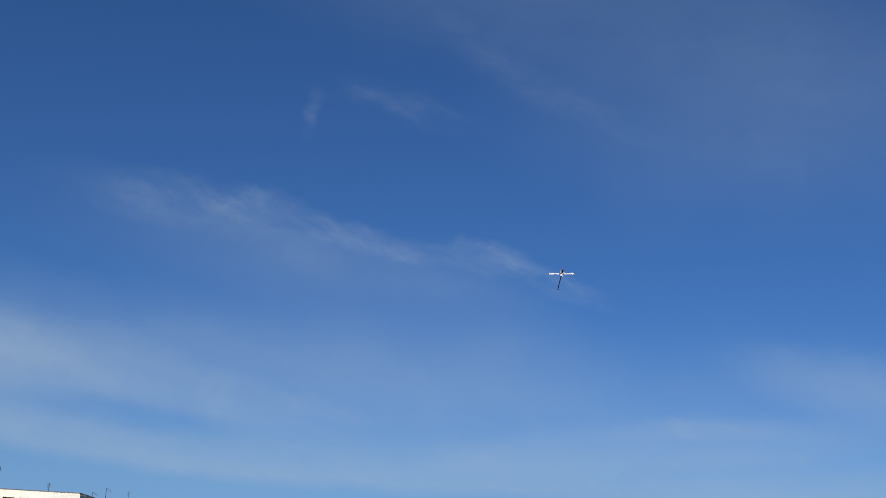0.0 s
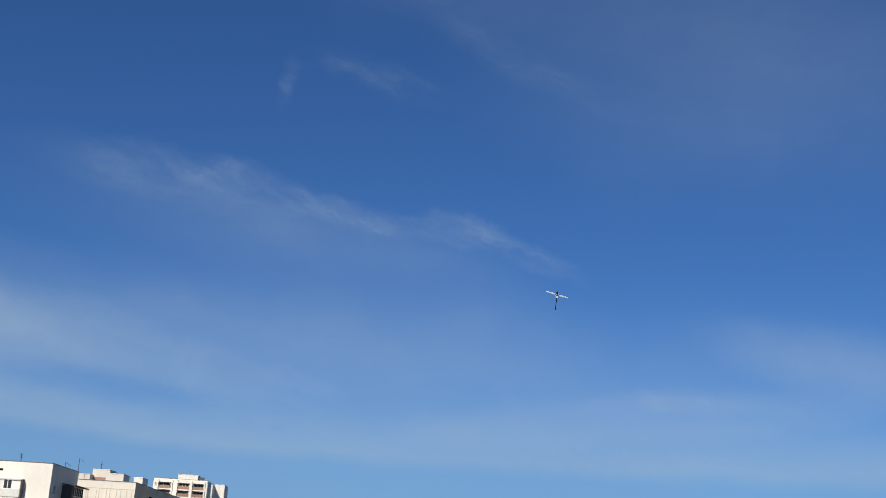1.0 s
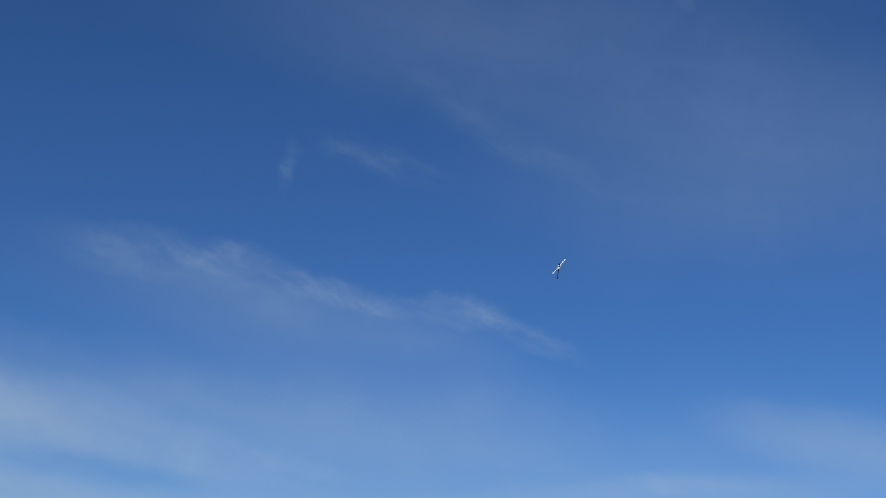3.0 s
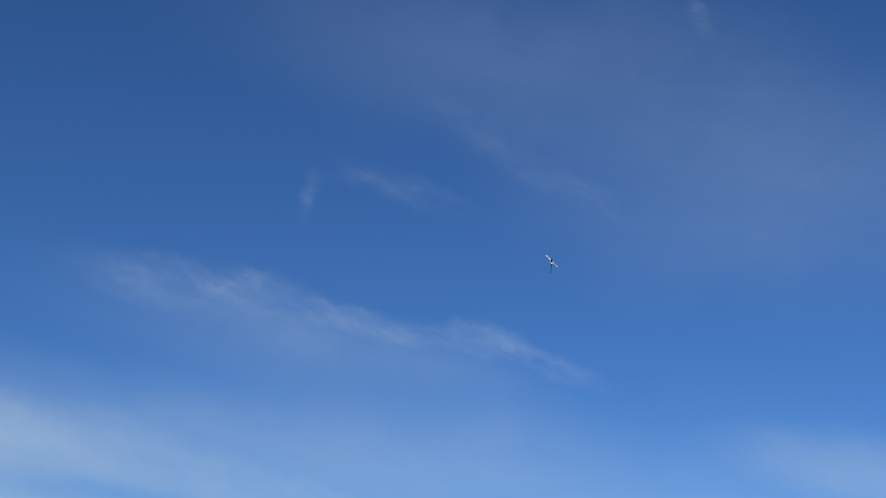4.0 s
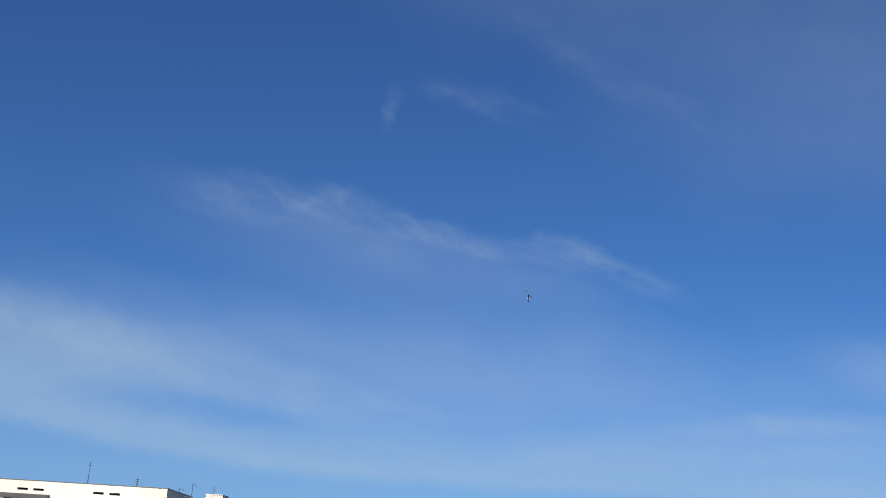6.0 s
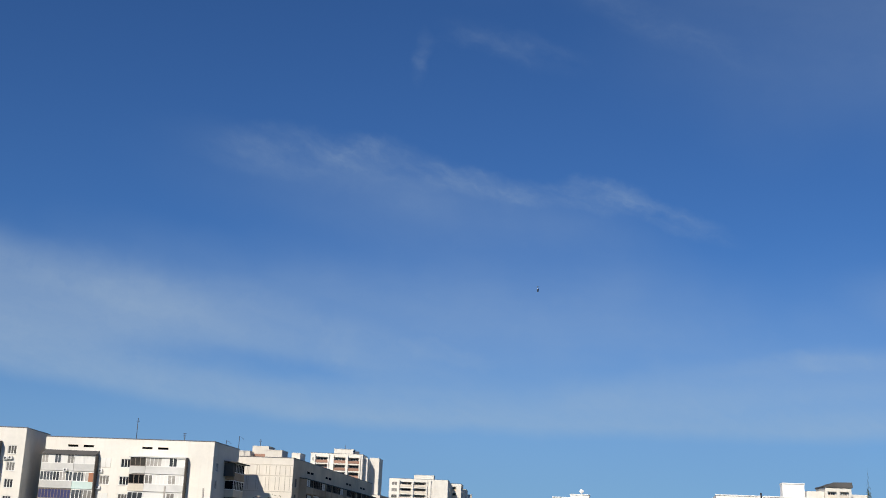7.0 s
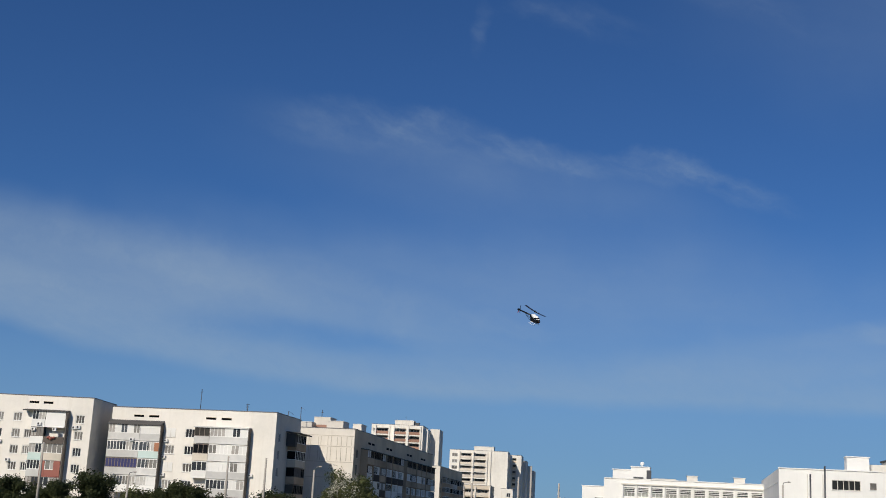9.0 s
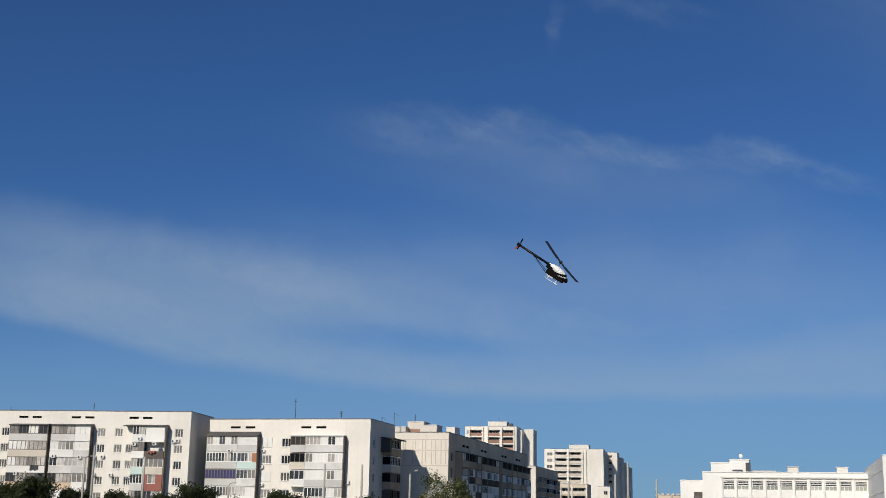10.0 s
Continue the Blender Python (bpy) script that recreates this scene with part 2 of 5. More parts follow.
def window_meshes(w, h, n, frame_mat, glass):
    key = (round(w, 2), round(h, 2), n, frame_mat.name, glass.name)
    if key not in WINDOWS:
        bm = bmesh.new()
        t = 0.09
        step = (w - t) / n
        lights = [(-w / 2 + t + step * i, -w / 2 + step * (i + 1), -h / 2 + t, h / 2 - t) for i in range(n)]
        pierced(bm, Matrix.Translation((0, 0.065, 0)), -w / 2, w / 2, -h / 2, h / 2, lights, 0.07)
        bmesh.ops.remove_doubles(bm, verts=bm.verts, dist=1e-4)
        fr = mesh_of("window", bm, frame_mat)
        bm = bmesh.new()
        quad(bm, ((-w / 2 + 0.03, 0.11, -h / 2 + 0.03), (w / 2 - 0.03, 0.11, -h / 2 + 0.03),
                  (w / 2 - 0.03, 0.11, h / 2 - 0.03), (-w / 2 + 0.03, 0.11, h / 2 - 0.03)))
        pn = mesh_of("pane", bm, glass)
        bm = bmesh.new()
        box(bm, -w / 2 - 0.05, w / 2 + 0.05, -0.10, 0.06, -h / 2 - 0.05, -h / 2 - 0.004)
        WINDOWS[key] = (fr, pn, mesh_of("sill", bm, M_FRAME))
    return WINDOWS[key]


def add_window(parent, m, x, z, w, h, n=3, frame_mat=None, glass=None):
    fr, pn, sl = window_meshes(w, h, n, frame_mat or M_FRAME, glass or M_GLASS)
    ob = shared("window", fr, parent, m @ Matrix.Translation((x, 0, z)))
    shared("pane", pn, ob, Matrix.Identity(4))
    shared("sill", sl, ob, Matrix.Identity(4))
    return ob


def rect(x, z, w, h):
    return (x - w / 2, x + w / 2, z - h / 2, z + h / 2)


def add_balcony(parent, m, x0, x1, z, out=1.15, high=2.62, colour="grey", glazed="white", n=6, glass=None, sheets=()):
    """A balcony on the wall face m: floor slab and coloured parapet; glazing with mullions and panes above."""
    bm = bmesh.new()
    box(bm, x0, x1, -out - 0.12, 0.0, z - 0.12, z + 0.02)
    box(bm, x0, x1, -out - 0.04, -out + 0.04, z + 0.02, z + 1.05)
    for x in (x0, x1 - 0.08):
        box(bm, x, x + 0.08, -out + 0.04, 0.0, z + 0.02, z + 1.05)
    bal = part("balcony", bm, BAL[colour], parent, colour + " panelled balcony parapet")
    bal.matrix_basis = m
    if glazed:
        fm = M_FRAME if glazed == "white" else M_DARKFRAME
        top = z + high
        bm = bmesh.new()
        t = 0.10
        for a, b in ((z + 1.05, z + 1.05 + t), (top - 0.12, top)):
            box(bm, x0, x1, -out - 0.03, -out + 0.05, a, b)
            for x in (x0, x1 - 0.06):
                box(bm, x, x + 0.06, -out + 0.05, -0.01, a, b)
        for i in range(n + 1):
            x = x0 + (x1 - x0 - t) * i / n
            box(bm, x, x + t, -out - 0.025, -out + 0.045, z + 1.05 + t, top - 0.12)
        gl = part("glazing", bm, fm, bal)
        k = max(1, n // 2)
        for i in range(k):
            a, b = x0 + (x1 - x0) * i / k + 0.02, x0 + (x1 - x0) * (i + 1) / k - 0.02
            bm = bmesh.new()
            quad(bm, ((a, -out + 0.01, z + 1.08), (b, -out + 0.01, z + 1.08), (b, -out + 0.01, top - 0.05), (a, -out + 0.01, top - 0.05)))
            if i in sheets:
                part("infill_sheet", bm, BAL["white"], bal, "white sheet in place of glass")
            else:
                part("pane", bm, glass or M_BALGLASS, bal)
        for x in (x0 + 0.03, x1 - 0.03):
            bm = bmesh.new()
            quad(bm, ((x, -out + 0.02, z + 1.08), (x, -0.01, z + 1.08), (x, -0.01, top - 0.05), (x, -out + 0.02, top - 0.05)))
            part("side_pane", bm, glass or M_BALGLASS, bal)
    return bal


def balcony_roof(parent, m, x0, x1, z, out=1.35, mat=None, rise=0.0):
    bm = bmesh.new()
    box(bm, x0 - 0.15, x1 + 0.15, -out, 0.0, z, z + 0.16)
    bm.verts.ensure_lookup_table()
    for v in bm.verts:
        if v.co.y < -0.1:
            v.co.z -= 0.16
        else:
            v.co.z += rise
    ob = part("balcony_roof", bm, mat or M_ROOF, parent, "dark sheet balcony roof")
    ob.matrix_basis = m


def ac_mesh():
    bm = bmesh.new()
    box(bm, -0.42, 0.42, -0.42, -0.10, -0.29, 0.29)
    box(bm, -0.36, -0.30, -0.10, 0.0, -0.33, -0.29)
    box(bm, 0.30, 0.36, -0.10, 0.0, -0.33, -0.29)
    bmesh.ops.create_circle(bm, cap_ends=True, segments=14, radius=0.22,
                            matrix=Matrix.Translation((-0.10, -0.425, 0)) @ Matrix.Rotation(math.pi / 2, 4, "X"))
    for f in bm.faces:
        if len(f.verts) > 6:
            f.material_index = 1
    return mesh_of("air_conditioner", bm, M_AC, M_FAN)


AC = ac_mesh()


def add_ac(parent, m, x, z):
    shared("air_conditioner", AC, parent, m @ Matrix.Translation((x, 0, z)) @ Matrix.Diagonal((0.85, 0.85, 0.85, 1)), "white air conditioner unit")


def vent_pair(parent, m, x, z, w=1.9, gap=0.6, h=0.34):
    for dx in (-(w + gap) / 2, (w + gap) / 2):
        bm = bmesh.new()
        # near-black plate on the wall, painted for the shade inside the slot
        box(bm, -w / 2, w / 2, -0.03, 0.02, -h / 2, h / 2)
        box(bm, -w / 2 - 0.06, w / 2 + 0.06, -0.07, 0.0, h / 2, h / 2 + 0.05, 1)
        ob = part("attic_vent", bm, (M_VOID, M_WARMWALL), parent, "attic vent slot with painted dark")
        ob.matrix_basis = m @ Matrix.Translation((x + dx, 0, z))


def shell(parent, x0, x1, depth, z0, z1, front, right, mats, roof_z=None):
    """Walls of a block with its front at y = 0: pierced front and right faces, plain left and back, parapet and roof."""
    bm = bmesh.new()
    pierced(bm, FRONT, x0, x1, z0, z1, front, mi=0)
    ms = side_face(x1)
    pierced(bm, ms, 0.0, depth, z0, z1, right, mi=1)
    quad(bm, ((x0, depth, z0), (x0, 0, z0), (x0, 0, z1), (x0, depth, z1)), 1)
    quad(bm, ((x1, depth, z0), (x0, depth, z0), (x0, depth, z1), (x1, depth, z1)), 1)
    # inner side and top of the parapet
    t, zr = 0.3, (roof_z if roof_z is not None else z1 - 0.5)
    for a, b in (((x0, 0), (x1, 0)), ((x1, 0), (x1, depth)), ((x1, depth), (x0, depth)), ((x0, depth), (x0, 0))):
        ax, ay, bx, by = *a, *b
        def inn(x, y):
            return (x + (t if x == x0 else -t), y + (t if y == 0 else -t))
        (ix, iy), (jx, jy) = inn(ax, ay), inn(bx, by)
        quad(bm, ((ax, ay, z1), (bx, by, z1), (jx, jy, z1), (ix, iy, z1)), 2)
        quad(bm, ((ix, iy, z1), (jx, jy, z1), (jx, jy, zr), (ix, iy, zr)), 1)
    part("wall", bm, mats, parent)
    bm = bmesh.new()
    for a in ((x0 - 0.05, x1 + 0.05, -0.05, 0.32), (x0 - 0.05, x1 + 0.05, depth - 0.32, depth + 0.05),
              (x0 - 0.05, x0 + 0.32, 0.32, depth - 0.32), (x1 - 0.32, x1 + 0.05, 0.32, depth - 0.32)):
        box(bm, *a, z1 + 0.004, z1 + 0.13)
    part("coping", bm, mats[2], parent, "dark sheet metal roof coping")
    bm = bmesh.new()
    box(bm, x0 + t, x1 - t, t, depth - t, zr - 0.2, zr)
    part("roof", bm, M_ROOF, parent)
    return ms


def block_box(parent, name, mat, x0, x1, y0, y1, z0, z1, label="", lip=0.12):
    """A rooftop housing with a slightly overhanging slab."""
    bm = bmesh.new()
    box(bm, x0, x1, y0, y1, z0, z1 - 0.15)
    box(bm, x0 - lip, x1 + lip, y0 - lip, y1 + lip, z1 - 0.15, z1)
    return part(name, bm, mat, parent, label)


def antenna(parent, x, y, z, h, kind=0):
    bm = bmesh.new()
    tube(bm, ((x, y, z - 0.1), (x, y, z + h)), 0.06, 6)
    if kind == 0:
        for k in range(4):
            zz = z + h - 0.12 - 0.28 * k
            tube(bm, ((x - 0.30 + 0.05 * k, y, zz), (x + 0.30 - 0.05 * k, y, zz)), 0.035, 5)
    elif kind == 1:
        tube(bm, ((x, y, z + h), (x + 0.5, y, z + h - 0.25), (x + 0.9, y, z + h - 0.55)), 0.03, 5)
    else:
        tube(bm, ((x - 0.25, y, z + h - 0.5), (x + 0.25, y, z + h - 0.5)), 0.03, 5)
    part("antenna", bm, M_STEEL, parent, "thin dark aerial mast")
# ---------------------------------------------------------------- ground
def ground_height(x, y):
    bank = 1.35 * math.exp(-((x + 31) / 15) ** 2 - ((y - 88) / 13) ** 2)
    rise = 0.9 * max(0.0, min(1.0, (y - 120) / 60)) * max(0.0, min(1.0, (10 - x) / 50))
    bumps = 0.10 * noise.noise((x * 0.13, y * 0.13, 3.1)) + 0.05 * noise.noise((x * 0.5, y * 0.5, 8.2))
    near = max(0.0, min(1.0, (y - 12) / 30)) * max(0.0, 1 - max(0, y - 200) / 60)
    dip = -1.3 * math.exp(-((x + 13) / 11) ** 2 - ((y - 142) / 11) ** 2)
    return bank + rise + dip + (bumps * near if y < 260 else 0.0)


def make_ground():
    xs = [-4500, -2000, -800, -300] + [-140 + 3.5 * i for i in range(81)] + [300, 800, 2000, 4500]
    ys = [-4500, -1500, -400, -100] + [-20 + 4.0 * i for i in range(71)] + [420, 800, 2000, 4600]
    bm = bmesh.new()
    vs = [[bm.verts.new((x, y, ground_height(x, y) if -150 < x < 150 and 0 < y < 265 else
                         (ground_height(max(-140, min(140, x)), 262) if y >= 200 and abs(x) < 200 else 0.0))) for x in xs] for y in ys]
    for j in range(len(ys) - 1):
        for i in range(len(xs) - 1):
            f = bm.faces.new((vs[j][i], vs[j][i + 1], vs[j + 1][i + 1], vs[j + 1][i]))
            f.smooth = True
    ob = new("ground", mesh_of("ground", bm, M_SOIL))
    tagged(ob, "dry grassy field of brown and green soil", "ground", kind="structure")


make_ground()


# ---------------------------------------------------------------- sky backdrop: thin cirrus far behind everything
def cirrus_material():
    m = bpy.data.materials.new("cirrus_veil")
    m.use_nodes = True
    nt = m.node_tree
    nt.nodes.clear()
    out = nt.nodes.new("ShaderNodeOutputMaterial")
    uv = nt.nodes.new("ShaderNodeUVMap")
    uv.uv_map = "degrees"
    base = uv.outputs["UV"]

    def warp(vec, scale, amount, detail):
        n = nd(nt, "ShaderNodeTexNoise", Scale=scale, Detail=detail, Roughness=0.6)
        nt.links.new(vec, n.inputs["Vector"])
        s = nt.nodes.new("ShaderNodeVectorMath")
        s.operation = "SUBTRACT"
        nt.links.new(n.outputs["Color"], s.inputs[0])
        s.inputs[1].default_value = (0.5, 0.5, 0.5)
        k = nt.nodes.new("ShaderNodeVectorMath")
        k.operation = "SCALE"
        nt.links.new(s.outputs[0], k.inputs[0])
        k.inputs["Scale"].default_value = amount
        a = nt.nodes.new("ShaderNodeVectorMath")
        a.operation = "ADD"
        nt.links.new(vec, a.inputs[0])
        nt.links.new(k.outputs[0], a.inputs[1])
        return a.outputs[0]

    soft_co = warp(base, 0.10, 5.0, 3.0)
    wisp_co = warp(base, 0.45, 1.3, 7.0)
    edge_co = warp(base, 0.22, 0.9, 5.0)
    calm_co = warp(base, 0.16, 1.6, 4.0)

    def stroke(co, x, y, long, wide, turn, power=1.6):
        """A soft elongated patch round (x, y) degrees."""
        mp = nt.nodes.new("ShaderNodeMapping")
        mp.vector_type = "TEXTURE"
        mp.inputs["Location"].default_value = (x, y, 0)
        mp.inputs["Rotation"].default_value = (0, 0, radians(turn))
        mp.inputs["Scale"].default_value = (long, wide, 1)
        nt.links.new(co, mp.inputs["Vector"])
        g = nt.nodes.new("ShaderNodeTexGradient")
        g.gradient_type = "SPHERICAL"
        flat = nt.nodes.new("ShaderNodeVectorMath")
        flat.operation = "MULTIPLY"
        flat.inputs[1].default_value = (1, 1, 0)
        nt.links.new(mp.outputs["Vector"], flat.inputs[0])
        nt.links.new(flat.outputs[0], g.inputs["Vector"])
        s = nt.nodes.new("ShaderNodeMapRange")
        s.interpolation_type = "SMOOTHSTEP"
        nt.links.new(g.outputs["Fac"], s.inputs["Value"])
        s.inputs["From Max"].default_value = 1.0 / power
        return s.outputs["Result"]

    def streaky(turn, sx, sy, lo, hi, detail=7.0):
        mp = nt.nodes.new("ShaderNodeMapping")
        mp.inputs["Rotation"].default_value = (0, 0, radians(-turn))
        mp2 = nt.nodes.new("ShaderNodeMapping")
        mp2.inputs["Scale"].default_value = (sx, sy, 1)
        n = nd(nt, "ShaderNodeTexNoise", Scale=1.0, Detail=detail, Roughness=0.58)
        nt.links.new(wisp_co, mp.inputs["Vector"])
        nt.links.new(mp.outputs["Vector"], mp2.inputs["Vector"])
        nt.links.new(mp2.outputs["Vector"], n.inputs["Vector"])
        r = nt.nodes.new("ShaderNodeMapRange")
        r.inputs["From Min"].default_value, r.inputs["From Max"].default_value = lo, hi
        nt.links.new(n.outputs["Fac"], r.inputs["Value"])
        return r.outputs["Result"]

    total = None

    def lay(value, strength, texture=None):
        nonlocal total
        v = math_node(nt, "MULTIPLY", value, strength)
        if texture is not None:
            v = math_node(nt, "MULTIPLY", v, texture)
        total = v if total is None else math_node(nt, "ADD", total, v)

    fine = streaky(-14, 0.30, 1.0, 0.28, 0.74)
    combed = streaky(-20, 0.9, 2.6, 0.10, 0.80, 9.0)
    fine = math_node(nt, "MULTIPLY", fine, math_node(nt, "ADD", combed, 0.25))
    broad = streaky(-6, 0.05, 0.30, -0.35, 0.85)
    # the main wispy strand
    lay(stroke(wisp_co, -3.4, 18.2, 5.5, 1.5, 0), 0.15, fine)
    lay(stroke(wisp_co, 1.2, 18.1, 4.6, 1.3, -10), 0.15, fine)
    lay(stroke(wisp_co, 5.4, 17.3, 4.2, 0.8, -12), 0.20, fine)
    lay(stroke(wisp_co, 9.0, 16.8, 3.0, 0.8, -6), 0.14, fine)
    lay(stroke(wisp_co, 11.8, 16.8, 3.0, 1.0, -10), 0.20, fine)
    lay(stroke(wisp_co, 15.0, 15.8, 4.2, 0.8, -20), 0.18, fine)
    lay(stroke(calm_co, 2.5, 17.0, 15.0, 1.9, -9, 1.1), 0.12, broad)
    lay(stroke(soft_co, 4.0, 15.2, 18.0, 3.5, -9, 1.0), 0.14, broad)
    # curl and faint plumes above it
    lay(stroke(wisp_co, 2.6, 23.0, 0.6, 1.7, -6, 1.1), 0.13, fine)
    lay(stroke(wisp_co, 4.4, 23.9, 2.2, 0.6, 12, 1.1), 0.07, fine)
    lay(stroke(wisp_co, 7.6, 23.6, 5.0, 1.0, -14, 1.1), 0.11, fine)
    lay(stroke(wisp_co, 15.2, 24.3, 7.0, 1.1, -22, 1.1), 0.08, fine)
    lay(stroke(wisp_co, 10.5, 26.8, 5.5, 1.2, -30, 1.1), 0.05, fine)
    lay(stroke(wisp_co, 22.5, 31.9, 0.6, 1.6, 24, 1.0), 0.15, fine)
    lay(stroke(soft_co, 27.0, 23.5, 18.0, 7.0, -4, 1.0), 0.17, broad)
    lay(stroke(soft_co, 14.0, 30.0, 24.0, 5.5, -4, 1.0), 0.13, broad)
    # the broad bank
    lay(stroke(calm_co, -15.5, 10.6, 14.0, 3.3, -10, 1.5), 0.44, broad)
    lay(stroke(calm_co, -4.5, 10.2, 13.0, 2.1, -13, 1.3), 0.28, broad)
    lay(stroke(soft_co, 6.0, 11.0, 26.0, 3.5, -4, 1.0), 0.18, broad)
    # the low band: a sharp lower edge that climbs to the west, fading out upwards
    at = nt.nodes.new("ShaderNodeSeparateXYZ")
    nt.links.new(edge_co, at.inputs[0])
    west = math_node(nt, "MINIMUM", math_node(nt, "SUBTRACT", at.outputs["X"], 2.0), 0.0)
    edge = math_node(nt, "MULTIPLY_ADD", math_node(nt, "MULTIPLY", west, west), 0.0048)
    nt.nodes[-1].inputs[2].default_value = 5.45
    over = math_node(nt, "SUBTRACT", at.outputs["Y"], edge)

    def ramp(value, lo, hi):
        r = nt.nodes.new("ShaderNodeMapRange")
        r.interpolation_type = "SMOOTHSTEP"
        nt.links.new(value, r.inputs["Value"])
        r.inputs["From Min"].default_value, r.inputs["From Max"].default_value = lo, hi
        return r.outputs["Result"]

    band = math_node(nt, "MULTIPLY", ramp(over, -0.15, 0.75), ramp(over, 3.4, 0.5))
    lay(band, 0.38, broad)
    lay(band, 0.10, combed)
    lay(stroke(calm_co, 21.0, 8.3, 15.0, 1.6, 5, 1.6), 0.20, broad)
    lay(stroke(calm_co, 29.5, 11.2, 8.0, 2.2, -12, 1.2), 0.30, broad)
    lay(stroke(wisp_co, 4.5, 9.3, 3.0, 0.6, -12), 0.12, fine)
    lay(stroke(wisp_co, 22.5, 9.2, 5.0, 0.6, -2), 0.12, fine)
    lay(stroke(soft_co, 6.0, 9.0, 46.0, 6.5, 0, 1.0), 0.22, broad)
    # a clear rift between the bank and the band
    lay(stroke(calm_co, -6.0, 8.2, 9.0, 1.0, -3, 1.3), -0.11)
    lay(stroke(calm_co, 1.5, 8.0, 8.0, 0.7, -4, 1.3), -0.05)
    alpha = math_node(nt, "MAXIMUM", math_node(nt, "MINIMUM", total, 0.85), 0.0)
    # grey-blue haze that thickens towards the horizon
    sep = nt.nodes.new("ShaderNodeSeparateXYZ")
    nt.links.new(soft_co, sep.inputs[0])
    hz = nt.nodes.new("ShaderNodeMapRange")
    hz.interpolation_type = "SMOOTHSTEP"
    nt.links.new(sep.outputs["Y"], hz.inputs["Value"])
    hz.inputs["From Min"].default_value, hz.inputs["From Max"].default_value = 10.0, 3.5
    hz.inputs["To Max"].default_value = 0.55
    haze = hz.outputs["Result"]
    tone = mix_rgb(nt, math_node(nt, "DIVIDE", alpha, math_node(nt, "ADD", math_node(nt, "ADD", alpha, haze), 0.001)), (0.243, 0.436, 0.735), (0.485, 0.62, 0.755))
    alpha = math_node(nt, "SUBTRACT", math_node(nt, "ADD", alpha, haze), math_node(nt, "MULTIPLY", alpha, haze))
    em = nt.nodes.new("ShaderNodeEmission")
    nt.links.new(tone, em.inputs["Color"])
    em.inputs["Strength"].default_value = CLOUD_GLOW
    tr = nt.nodes.new("ShaderNodeBsdfTransparent")
    mx = nt.nodes.new("ShaderNodeMixShader")
    nt.links.new(alpha, mx.inputs[0])
    nt.links.new(tr.outputs[0], mx.inputs[1])
    nt.links.new(em.outputs[0], mx.inputs[2])
    nt.links.new(mx.outputs[0], out.inputs["Surface"])
    return m


CLOUD_GLOW = 0.85


def make_cirrus():
    bm = bmesh.new()
    uvl = bm.loops.layers.uv.new("degrees")
    azs = [-60 + 3 * i for i in range(49)]
    els = [0.3 + 2.5 * i for i in range(21)]
    far = 4300.0
    grid = {}
    for a in azs:
        for e in els:
            ra, re = radians(a), radians(e)
            grid[a, e] = bm.verts.new((far * math.sin(ra) * math.cos(re), far * math.cos(ra) * math.cos(re), far * math.sin(re)))
    for a, b in zip(azs, azs[1:]):
        for c, d in zip(els, els[1:]):
            f = bm.faces.new((grid[a, c], grid[b, c], grid[b, d], grid[a, d]))
            f.smooth = True
            for loop, (u, v) in zip(f.loops, ((a, c), (b, c), (b, d), (a, d))):
                loop[uvl].uv = (u, v)
    ob = new("sky_backdrop", mesh_of("sky_backdrop", bm, cirrus_material()))
    tagged(ob, "thin white cirrus streaks high in a blue sky", "sky", kind="structure")


make_cirrus()
# ---------------------------------------------------------------- apartment blocks
CITY = -12.0


def facade_window_grid(cols, rows, w, h, n, fm=None):
    return [(x, z, w, h, n, fm) for x in cols for z in rows]


def build_windows(parent, m, wins):
    for x, z, w, h, n, fm, *glass in wins:
        add_window(parent, m, x, z, w, h, n, fm, *glass)


